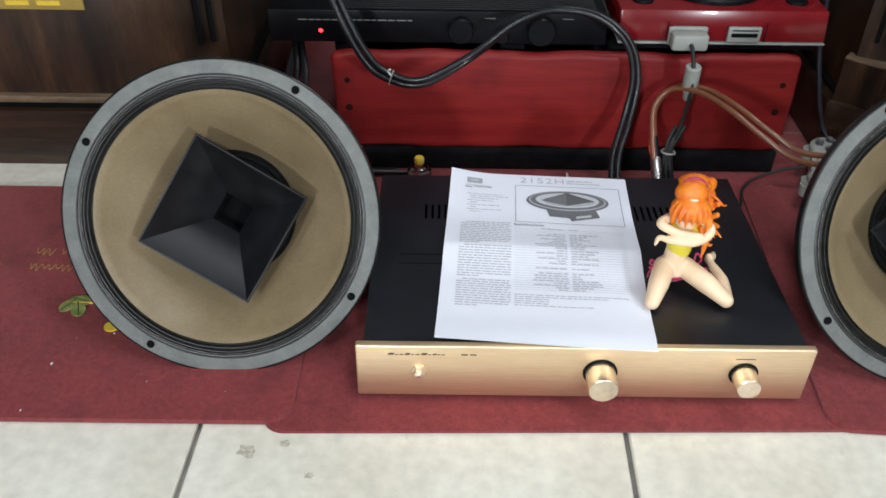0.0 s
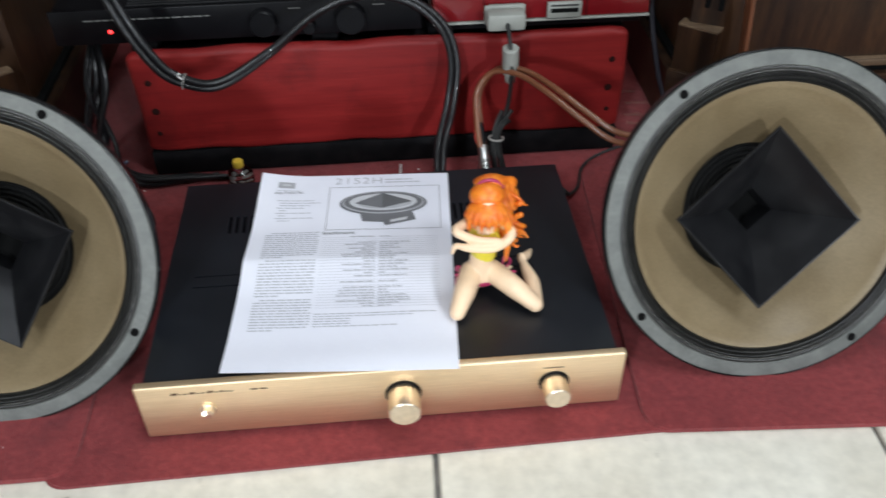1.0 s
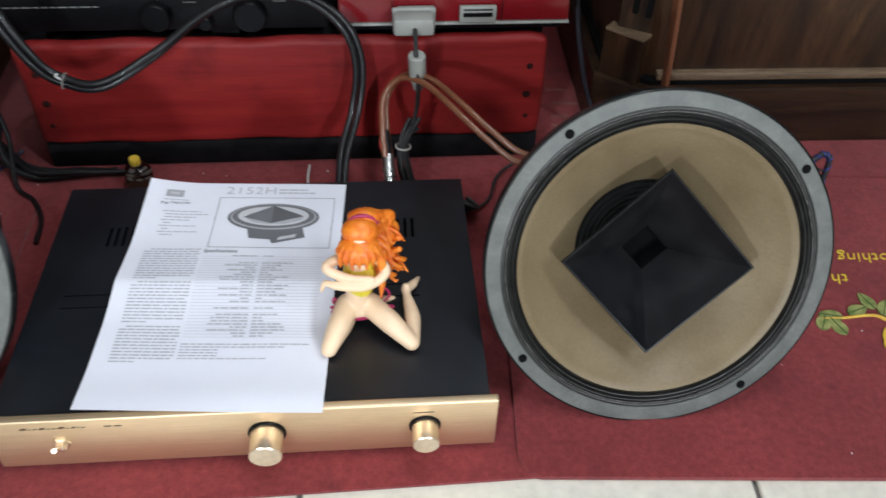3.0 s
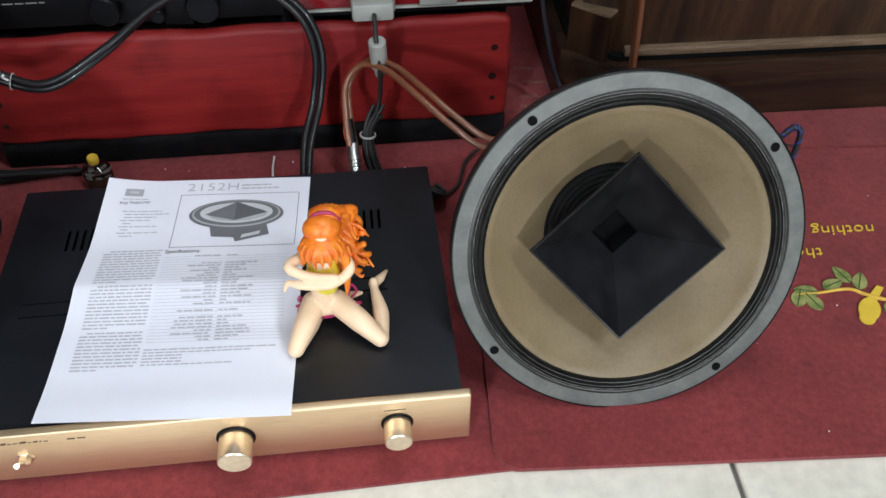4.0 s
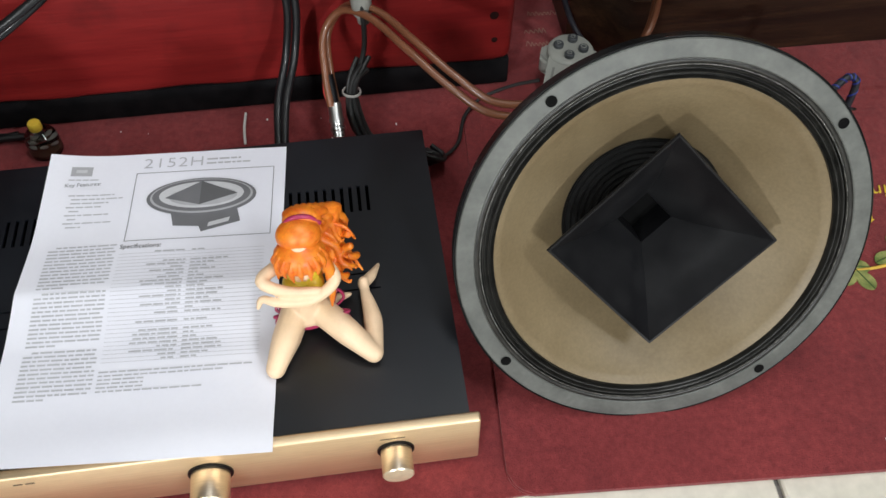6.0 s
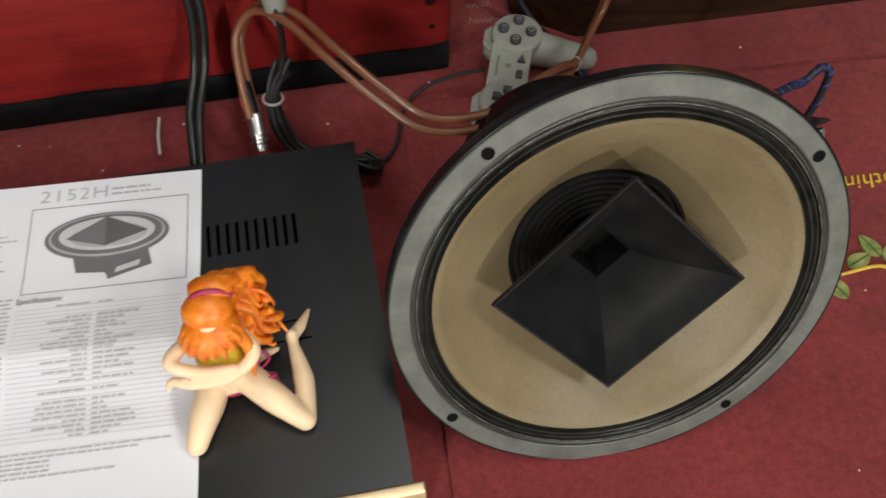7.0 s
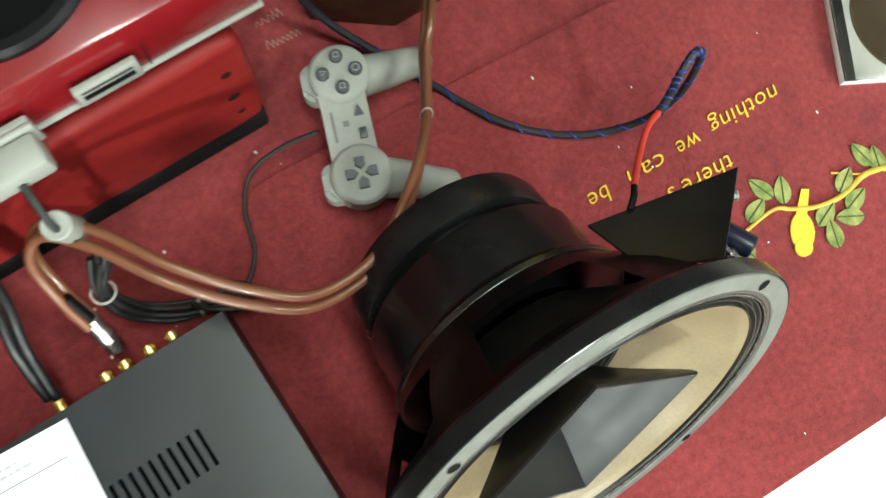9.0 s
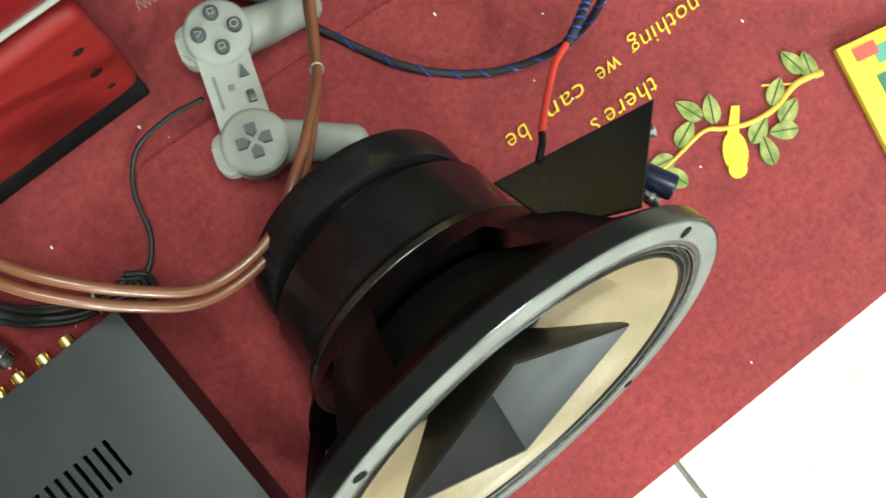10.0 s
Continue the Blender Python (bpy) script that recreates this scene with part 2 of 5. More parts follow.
def add_tube(bm, path, radius, seg=10, mat=0, caps=True):
    """A round bar along a path; radius may be a list."""
    n = len(path)
    rad = radius if isinstance(radius, (list, tuple)) else [radius] * n
    up, rings = None, []
    for i, q in enumerate(path):
        d = (path[min(i + 1, n - 1)] - path[max(i - 1, 0)]).normalized()
        if up is None:
            up = d.orthogonal().normalized()
        up = (up - d * up.dot(d)).normalized()
        side = d.cross(up)
        rings.append([bm.verts.new(q + (up * math.cos(2 * math.pi * k / seg) + side * math.sin(2 * math.pi * k / seg)) * rad[i]) for k in range(seg)])
    for a, b in zip(rings, rings[1:]):
        for k in range(seg):
            bm.faces.new((a[k], a[(k + 1) % seg], b[(k + 1) % seg], b[k])).material_index = mat
    if caps:
        bm.faces.new(rings[0][::-1]).material_index = mat
        bm.faces.new(rings[-1]).material_index = mat
    return bm


def tube(points, radius, seg=10, steps=8):
    return add_tube(bmesh.new(), spline(points, steps), radius, seg)


def add_prism(bm, outline, z0, z1, mat=0, r=0.0):
    """A flat plate with the given outline between two heights."""
    low = [bm.verts.new((x, y, z0)) for x, y in outline]
    top = [bm.verts.new((x, y, z1)) for x, y in outline]
    n = len(outline)
    fs = [bm.faces.new(low[::-1]), bm.faces.new(top)]
    fs += [bm.faces.new((low[i], low[(i + 1) % n], top[(i + 1) % n], top[i])) for i in range(n)]
    for f in fs:
        f.material_index = mat
    if r:
        bmesh.ops.bevel(bm, geom=list(fs[1].edges), offset=r, segments=2, affect="EDGES")
    return bm


def prism(outline, z0, z1, r=0.0):
    return add_prism(bmesh.new(), outline, z0, z1, 0, r)


def rounded(x0, y0, x1, y1, r, n=6, corners=(1, 1, 1, 1)):
    """The outline of a rectangle with rounded corners (from the lower left, anticlockwise)."""
    out = []
    for k, (cx, cy, a) in enumerate(((x0, y0, 180), (x1, y0, 270), (x1, y1, 0), (x0, y1, 90))):
        q = r * corners[k]
        if q < 1e-6:
            out.append((cx, cy))
            continue
        ox, oy = cx + (q if k in (0, 3) else -q), cy + (q if k in (0, 1) else -q)
        out += [(ox + q * math.cos(radians(a + 90 * i / n)), oy + q * math.sin(radians(a + 90 * i / n))) for i in range(n + 1)]
    return out


def ellipse(cx, cy, a, b, turn=0, n=20):
    c, s = math.cos(radians(turn)), math.sin(radians(turn))
    return [(cx + a * math.cos(t) * c - b * math.sin(t) * s, cy + a * math.cos(t) * s + b * math.sin(t) * c) for t in (2 * math.pi * k / n for k in range(n))]


def lettering(name, text, size, m, material, parent, depth=0.0004, spacing=1.0, shear=0.0, width=0.0, thin=0.0):
    """Words in the built-in font, as a mesh."""
    cu = bpy.data.curves.new(name, "FONT")
    cu.body, cu.size, cu.extrude, cu.space_character, cu.shear, cu.resolution_u, cu.offset = text, size, depth, spacing, shear, 3, thin
    tmp = new(name, cu)
    me = bpy.data.meshes.new_from_object(tmp.evaluated_get(bpy.context.evaluated_depsgraph_get()))
    bpy.data.objects.remove(tmp)
    me.materials.clear()
    me.materials.append(material)
    if width:
        wide = max(v.co.x for v in me.vertices) - min(v.co.x for v in me.vertices)
        me.transform(Matrix.Diagonal((width / wide, 1, 1, 1)))
    ob = new(name, me)
    ob.parent, ob.matrix_basis = parent, m
    return ob


# the room --------------------------------------------------------------------
bm = box((-3, -5, -0.12), (3, 0.9, -0.006))
floor = tagged(part("floor", bm, M_GROUT), "cream ceramic tile floor with grey joints", "floor", "", "structure")
PITCH, JOINT, X0, Y0 = 0.4205, 0.0055, 0.0465, -0.335
tile_mesh = finish("tile", box((JOINT / 2, JOINT / 2, -0.012), (PITCH - JOINT / 2, PITCH - JOINT / 2, 0), 0.0015, 1), M_TILE)
turn = pose(X0, -0.037, 0, 0, 0, -1.8)
for i in range(-7, 7):
    for j in range(-11, 3):
        t = new("tile", tile_mesh)
        t.parent, t.matrix_basis = floor, turn @ pose(i * PITCH, Y0 + 0.037 + j * PITCH, 0)
for name, lo, hi in (("wall_back", (-3, 0.9, 0), (3, 1.15, 2.7)), ("wall_front", (-3, -5.25, 0), (3, -5, 2.7)), ("wall_side", (-3.25, -5.25, 0), (-3.002, 1.15, 2.7)), ("wall_far_side", (3.002, -5.25, 0), (3.25, 1.15, 2.7))):
    tagged(part(name, box(lo, hi), M_WALL), "plain plastered wall", "wall", "", "structure")
tagged(part("ceiling", box((-3.25, -5.25, 2.702), (3.25, 1.15, 2.8)), M_CEILING), "plain plastered ceiling", "ceiling", "", "structure")


# doormats --------------------------------------------------------------------
def doormat(m, w, d, label, corners=(1, 1, 1, 1), thick=0.006):
    mat = thing("doormat", m, label, "doormat", "doormats")
    part("felt", prism(rounded(0, 0, w, d, 0.022, 6, corners), 0.0005, thick, 0.0015), M_MAT, mat)
    return mat


mat_mid = doormat(pose(-0.312, -0.0445, 0, 0, 0, 1.0), 0.60, 0.40, "burgundy felt doormat under the amplifier", thick=0.004)
mat_left = doormat(pose(-0.884, -0.034, 0.001), 0.60, 0.411, "burgundy felt doormat with embroidered bird branch", thick=0.0065)
mat_right = doormat(pose(0.2475, -0.035, 0.001, 0, 0, -3.6), 0.62, 0.435, "burgundy felt doormat with yellow embroidered words")
mat_rear = doormat(pose(-0.47, 0.30, 0), 1.50, 0.58, "long burgundy felt runner under crate and cabinet", thick=0.0035)

# embroidery on the doormats, raised thread
LEAVES = [(0.663, 0.159), (0.679, 0.148), (0.647, 0.146), (0.614, 0.140), (0.603, 0.132), (0.616, 0.125), (0.762, 0.134), (0.771, 0.123), (0.733, 0.124), (0.731, 0.105), (0.699, 0.109), (0.716, 0.095), (0.694, 0.091)]
LEAF_TURN = (110, 60, 20, 165, 60, 110, 100, 70, 30, 15, 20, 150, 70)
BRANCH = [(0.603, 0.136), (0.626, 0.136), (0.661, 0.138), (0.676, 0.129), (0.698, 0.118), (0.724, 0.114), (0.753, 0.118), (0.777, 0.111)]


def embroider(mat, m, text=True):
    """The bird on its branch and, where asked, its words, placed by m on a doormat."""
    inv = mat.matrix_basis.inverted() @ m
    for i, ((x, y), a) in enumerate(zip(LEAVES, LEAF_TURN)):
        bm = bmesh.new()
        n = 16
        out, c, s = [], math.cos(radians(a)), math.sin(radians(a))
        for k in range(n):
            t = 2 * math.pi * k / n
            q = 0.0130 * math.cos(t), 0.0078 * math.sin(t) * abs(math.sin(t)) ** 0.35 * (1 - 0.3 * math.cos(t))
            out.append((x + q[0] * c - q[1] * s, y + q[0] * s + q[1] * c))
        add_prism(bm, out, 0.0066, 0.0076 + 0.00012 * i)
        add_tube(bm, [Vector((x + q * c, y + q * s, 0.0077 + 0.00012 * i)) for q in (-0.013, 0, 0.012)], 0.0007, 6, 1)
        part("leaf", bm, [M_LEAF, M_RIBLEAF], mat, "green thread leaf", inv)
    pts = spline([(x, y, 0.0072) for x, y in BRANCH], 5)
    bm = add_tube(bmesh.new(), pts, [0.0013 + 0.0017 * i / len(pts) for i in range(len(pts))], 8)
    add_tube(bm, spline([(BRANCH[6][0], BRANCH[6][1], 0.0072), (BRANCH[6][0] - 0.012, BRANCH[6][1] + 0.008, 0.0072), (BRANCH[6][0] - 0.026, BRANCH[6][1] + 0.018, 0.0072)], 4), 0.001, 6)
    part("branch", bm, M_BRANCH, mat, "ochre thread branch", inv)
    bm = prism(ellipse(0.671, 0.1080, 0.0175, 0.0112, 55, 24), 0.0068, 0.0084, 0.0006)
    add_prism(bm, [(0.676, 0.124), (0.684, 0.118), (0.700, 0.135), (0.694, 0.139)], 0.0068, 0.0082)
    add_prism(bm, ellipse(0.6628, 0.0960, 0.0084, 0.0078, 0, 16), 0.0068, 0.0088)
    part("bird", bm, M_YELLOW, mat, "yellow thread bird", inv)
    for word, x, y, wide in () if not text else (("nothing", 0.735, 0.2305, 0.075), ("we", 0.6465, 0.2335, 0.023), ("can", 0.6085, 0.2345, 0.038), ("be", 0.549, 0.2375, 0.021), ("there's", 0.659, 0.2005, 0.068)):
        lettering("word", word, 0.022, inv @ pose(x, y, 0.0068, 0, 0, 176.5), M_YELLOW, mat, 0.0006, 1.05, 0.2, wide, -0.0002)


embroider(mat_right, pose(0, 0, 0.0012))
embroider(mat_left, pose(-1.162, -0.0, 0.0018), False)


def stitches(mat, x, y, z, wide, tall, turn, material, label, seed):
    """A row of sewn loops that stands for a word nobody can read."""
    dice = random.Random(seed)
    bm, q = bmesh.new(), 0.0
    while q < wide:
        d = dice.uniform(0.45, 0.8) * tall
        add_tube(bm, spline([(q, 0, 0), (q + d * 0.35, dice.uniform(0.7, 1.3) * tall, 0), (q + d * 0.75, dice.uniform(0.3, 0.8) * tall, 0), (q + d, 0, 0)], 4), tall * 0.075, 6)
        q += d + tall * 0.12
    part("stitching", bm, material, mat, label, mat.matrix_basis.inverted() @ pose(x, y, z, 0, 0, turn))["kind"] = "stuff"


for x, y, w, k in ((-0.566, 0.204, 0.066, 1), (-0.612, 0.236, 0.022, 2), (-0.590, 0.236, 0.011, 3), (-0.668, 0.206, 0.03, 4)):
    stitches(mat_left, x, y, 0.0082, w, 0.010, 178, M_OCHRE, "faded orange unreadable stitched word", k)


# the amplifier ---------------------------------------------------------------
amp = thing("amplifier", pose(0.004, 0, 0.004), "black amplifier with champagne gold front panel and three controls", "amplifier")
bm = bmesh.new()
add_box(bm, (-0.224, 0.0, 0.0055), (0.224, 0.0085, 0.0735), 0.0018, 3)
part("front_panel", bm, M_GOLD, amp, "brushed champagne gold aluminium panel")
# top cover with real slots
bm = bmesh.new()


def slotted(bm, x0, x1, y0, y1, z0, z1, slots):
    """A plate with rectangular slots cut right through it (each x0, x1, y0, y1)."""
    xs = sorted({x0, x1, *(s[0] for s in slots), *(s[1] for s in slots)})
    ys = sorted({y0, y1, *(s[2] for s in slots), *(s[3] for s in slots)})

    def solid(i, j):
        if not (0 <= i < len(xs) - 1 and 0 <= j < len(ys) - 1):
            return False
        cx, cy = (xs[i] + xs[i + 1]) / 2, (ys[j] + ys[j + 1]) / 2
        return not any(a < cx < b and c < cy < d for a, b, c, d in slots)

    grid = {(i, j, k): bm.verts.new((x, y, z)) for i, x in enumerate(xs) for j, y in enumerate(ys) for k, z in enumerate((z0, z1))}
    for i in range(len(xs) - 1):
        for j in range(len(ys) - 1):
            if not solid(i, j):
                continue
            q = [(i, j), (i + 1, j), (i + 1, j + 1), (i, j + 1)]
            bm.faces.new([grid[a, b, 1] for a, b in q])
            bm.faces.new([grid[a, b, 0] for a, b in q[::-1]])
            for (di, dj), e in (((0, -1), 0), ((1, 0), 1), ((0, 1), 2), ((-1, 0), 3)):
                if not solid(i + di, j + dj):
                    (a, b), (c, d) = q[e], q[(e + 1) % 4]
                    bm.faces.new((grid[a, b, 0], grid[c, d, 0], grid[c, d, 1], grid[a, b, 1]))
    bmesh.ops.delete(bm, geom=[v for v in bm.verts if not v.link_faces], context="VERTS")


slots = []
for k in range(10):
    for s in (0.0865, -0.1615):
        slots.append((s + k * 0.0077, s + k * 0.0077 + 0.003, 0.216, 0.2455))
for y in (0.131, 0.147):
    for x in (0.108, -0.188):
        slots.append((x, x + 0.052, y, y + 0.0016))
slotted(bm, -0.2165, 0.2165, 0.0088, 0.309, 0.0695, 0.0715, slots)
part("top_cover", bm, M_AMP, amp, "", smooth=0)
for x in (-0.2165, 0.2145):
    part("side_panel", box((x, 0.0088, 0.011), (x + 0.002, 0.309, 0.0692)), M_AMP, amp)
part("bottom_panel", box((-0.2142, 0.0088, 0.011), (0.2142, 0.307, 0.013)), M_AMP, amp)
part("rear_panel", box((-0.2142, 0.305, 0.0132), (0.2142, 0.307, 0.0692)), M_AMP, amp)
part("inner_deck", box((-0.2142, 0.0088, 0.035), (0.2142, 0.3, 0.037)), M_DARK, amp)
for x in (-0.17, 0.17):
    for y in (0.04, 0.27):
        part("foot", lathe([(0, 0), (0.017, 0), (0.02, 0.011), (0, 0.011)], 20), M_BLACK, amp, "", pose(x, y, 0.0))


def knob(parent, x, z, r, length):
    k = part("knob", lathe([(r * 0.98, 0.0012), (r, 0.002), (r, length - 0.001), (r - 0.001, length), (0, length)], 48), M_GOLD_KNOB, parent, "turned champagne aluminium knob", pose(x, 0, z, 90))
    part("knob_collar", lathe([(0, 0), (r + 0.0022, 0), (r + 0.0022, 0.0022), (r - 0.001, 0.0022)], 40), M_BLACK, k, "black collar ring", pose(0, 0, -0.001))


knob(amp, 0.0165, 0.0415, 0.0148, 0.026)
knob(amp, 0.158, 0.0415, 0.0122, 0.022)
sw = part("toggle_switch", lathe([(0.008, 0), (0.008, 0.002), (0.0055, 0.0022), (0.0055, 0.007), (0.0035, 0.0075), (0, 0.0075)], 6), M_GOLD_KNOB, amp, "champagne toggle switch", pose(-0.162, 0, 0.041, 90))
part("lever", tube([(0, 0, 0.006), (0, 0.006, 0.011), (0, 0.012, 0.016)], [0.0018] * 9 + [0.0018] * 7 + [0.0024], 10), M_GOLD_KNOB, sw)
bm = bmesh.new()
x = -0.193
for w, h in ((0.006, 0.0042), (0.003, 0.0014), (0.004, 0.0018), (0.005, 0.004), (0.003, 0.0016), (0.004, 0.0018), (0.006, 0.0044), (0.003, 0.0016), (0.004, 0.0034), (0.002, 0.0026), (0.004, 0.0018)):
    add_prism(bm, [(x, 0.0622), (x + w, 0.0622), (x + w + h * 0.3, 0.0622 + h * 0.6), (x + h * 0.5, 0.0622 + h * 0.6)], -0.0003, 0.0003)
    x += w + 0.0012
for x, w in ((-0.121, 0.0065), (-0.1125, 0.0065)):
    add_prism(bm, [(x, 0.0622), (x + w, 0.0622), (x + w, 0.0638), (x, 0.0638)], -0.0003, 0.0003)
bmesh.ops.transform(bm, matrix=Matrix.Rotation(radians(90), 4, "X"), verts=bm.verts)
add_box(bm, (0.147, -0.0003, 0.0608), (0.166, 0.0003, 0.0618))
part("print", bm, M_INK_BROWN, amp, "dark engraved lettering")["kind"] = "stuff"
for x in (0.119, 0.135, 0.155, 0.174):
    j = part("rca_socket", lathe([(0.0062, 0), (0.0064, 0.0005), (0.0064, 0.0034), (0.0042, 0.0036), (0.0042, 0.005), (0.0052, 0.0051), (0.0055, 0.0056), (0.0055, 0.0130), (0.0050, 0.0135), (0.003, 0.0135), (0.003, 0.005)], 20), M_BRASS, amp, "gold plated phono socket", pose(x, 0.307, 0.05, -90))
part("mains_socket", box((-0.18, 0.307, 0.025), (-0.14, 0.312, 0.05), 0.002), M_BLACK, amp)
part("speaker_terminal", lathe([(0.0065, 0), (0.0065, 0.004), (0.005, 0.0045), (0.005, 0.014), (0, 0.014)], 16), M_BRASS, amp, "", pose(0.081, 0.307, 0.05, -90))

# the sheet of paper ----------------------------------------------------------
PW, PH = 0.2135, 0.299
paper = thing("paper_sheet", pose(-0.1435, 0.0085, 0.0757, 0, 0, -3.4) @ Matrix.Diagonal((1.012, 1.028, 1, 1)), "white printed data sheet with a fold, lying on the amplifier", "paper")


def paper_z(u, v):
    """The height of the sheet over the cover at (u, v) from its lower left corner."""
    fold = 0.0075 * max(0, 1 - abs(v - 0.146) / (0.050 if v < 0.146 else 0.075)) ** 1.4
    curl = 0.007 * max(0, 1 - u / 0.06) ** 2 * max(0, (v - 0.2) / 0.097)
    lift = 0.0035 * max(0, 1 - v / 0.03) ** 2 * max(0, 1 - u / 0.16) + 0.0022 * math.exp(-((v - 0.015) / 0.02) ** 2)
    wave = 0.0006 * math.sin(u * 40 + 1) * math.sin(v * 23)
    return 0.0012 + fold + curl + lift + max(0, wave)


bm = bmesh.new()
NU, NV = 42, 60
g = [[bm.verts.new((PW * i / NU, PH * j / NV, paper_z(PW * i / NU, PH * j / NV))) for i in range(NU + 1)] for j in range(NV + 1)]
for j in range(NV):
    for i in range(NU):
        bm.faces.new((g[j][i], g[j][i + 1], g[j + 1][i + 1], g[j + 1][i]))
part("sheet", bm, M_PAPER, paper, smooth=60)


def draped(bm, outline, lift=0.0004, mat=0):
    """A flat print that follows the sheet."""
    vs = [bm.verts.new((x, y, paper_z(x, y) + lift)) for x, y in outline]
    bm.faces.new(vs).material_index = mat


def rule(bm, x0, x1, y, h, lift=0.0004):
    n = max(2, int((x1 - x0) / 0.012))
    for i in range(n):
        a, b = x0 + (x1 - x0) * i / n, x0 + (x1 - x0) * (i + 1) / n
        draped(bm, [(a, y), (b, y), (b, y + h), (a, y + h)], lift)


rng = random.Random(4)


def words(bm, x0, x1, y, h):
    x = x0
    while x < x1 - 0.002:
        w = min(rng.uniform(0.003, 0.010), x1 - x)
        draped(bm, [(x, y), (x + w, y), (x + w, y + h), (x, y + h)])
        x += w + 0.0012


bm = bmesh.new()
y = 0.1935
for para in (13, 13, 12):
    for k in range(para):
        words(bm, 0.0165 + (0.006 if k == 0 else 0), 0.0165 + 0.057 * (1 if k < para - 1 else 0.4), y, 0.0015)
        y -= 0.0037
    y -= 0.0018
for k, (a, b) in enumerate(((0.022, 0.062), (0.025, 0.070), (0.025, 0.058), (0.022, 0.052), (0.025, 0.034), (0.022, 0.060), (0.025, 0.035), (0.022, 0.063), (0.025, 0.038))):
    words(bm, a, b, 0.2515 - k * 0.0044, 0.0013)
words(bm, 0.019, 0.048, 0.2695, 0.0012)
words(bm, 0.141, 0.172, 0.2875, 0.0019)
words(bm, 0.141, 0.182, 0.2825, 0.0019)
part("body_text", bm, M_INK_MID, paper, "grey unreadable lines of print", smooth=0)["kind"] = "stuff"
bm = bmesh.new()
for k in range(29):
    y = 0.1830 - k * 0.0036
    rule(bm, 0.077, 0.199, y, 0.00035)
    c = 0.136
    if rng.random() < 0.9:
        words(bm, c - rng.uniform(0.012, 0.04), c - 0.002, y + 0.0008, 0.0015)
        words(bm, c + 0.002, c + rng.uniform(0.008, 0.036), y + 0.0008, 0.0015)
for k, w in enumerate((0.118, 0.095, 0.035, 0.035, 0.035, 0.08)):
    words(bm, 0.077, 0.077 + w, 0.0735 - k * 0.0033, 0.0013)
part("table_text", bm, M_INK_MID, paper, "grey ruled table of print", smooth=0)["kind"] = "stuff"
bm = bmesh.new()
for a, b, c, d in ((0.0785, 0.203, 0.1975, 0.0006), (0.0785, 0.203, 0.2750, 0.0006)):
    rule(bm, a, b, c, d)
for x in (0.0785, 0.2025):
    for k in range(10):
        y = 0.1975 + k * 0.00775
        draped(bm, [(x, y), (x + 0.0006, y), (x + 0.0006, y + 0.00775), (x, y + 0.00775)])
part("picture_frame", bm, M_INK, paper, "", smooth=0)
# the printed picture of a driver: plain flat shapes
def drawn(name, outline, lift, material, drop=0.0035):
    bm = bmesh.new()
    draped(bm, [(x, y - drop) for x, y in outline], lift)
    part(name, bm, material, paper, smooth=0)


drawn("picture_basket", [(0.118, 0.216), (0.152, 0.213), (0.156, 0.236), (0.113, 0.237)], 0.0005, M_INK)
drawn("picture_bracket", [(0.143, 0.2075), (0.176, 0.2175), (0.172, 0.234), (0.136, 0.225)], 0.0007, M_INK)
drawn("picture_bracket_part", [(0.148, 0.2125), (0.166, 0.2175), (0.167, 0.2225), (0.149, 0.2175)], 0.0011, M_INK_LIGHT)
drawn("picture_rim", ellipse(0.140, 0.2475, 0.0485, 0.0215, 0, 40), 0.0009, M_INK)
drawn("picture_rim_light", ellipse(0.140, 0.2482, 0.0455, 0.0195, 0, 40), 0.0011, M_INK_GREY)
drawn("picture_surround", ellipse(0.140, 0.2487, 0.0435, 0.0180, 0, 40), 0.0013, M_INK)
drawn("picture_cone", ellipse(0.140, 0.2492, 0.0375, 0.0150, 0, 36), 0.0015, M_INK_LIGHT)
drawn("picture_cone_shade", ellipse(0.1415, 0.2470, 0.0300, 0.0105, 0, 36), 0.0017, M_INK_GREY)
drawn("picture_horn", [(0.108, 0.2465), (0.139, 0.2375), (0.172, 0.2485), (0.139, 0.2645)], 0.0019, M_INK)
drawn("picture_horn_side", [(0.139, 0.2375), (0.172, 0.2485), (0.139, 0.2645)], 0.0021, M_INK_DARK)
drawn("badge", [(0.020, 0.2755), (0.0385, 0.2755), (0.0385, 0.286), (0.020, 0.286)], 0.0005, M_INK_GREY, 0.001)
drawn("badge_mark", [(0.0245, 0.279), (0.034, 0.279), (0.034, 0.2825), (0.0245, 0.2825)], 0.0009, M_INK_LIGHT, 0.001)
lettering("heading", "2152H", 0.0165, pose(0.0835, 0.2805, 0.0024), M_INK_MID, paper, 0.0001, 1.08, 0, 0.053, -0.00025)
lettering("heading", "Specifications:", 0.0062, pose(0.0765, 0.1890, 0.0048), M_INK, paper, 0.0001)
lettering("heading", "Key Features:", 0.0058, pose(0.0185, 0.2585, 0.0075), M_INK, paper, 0.0001)


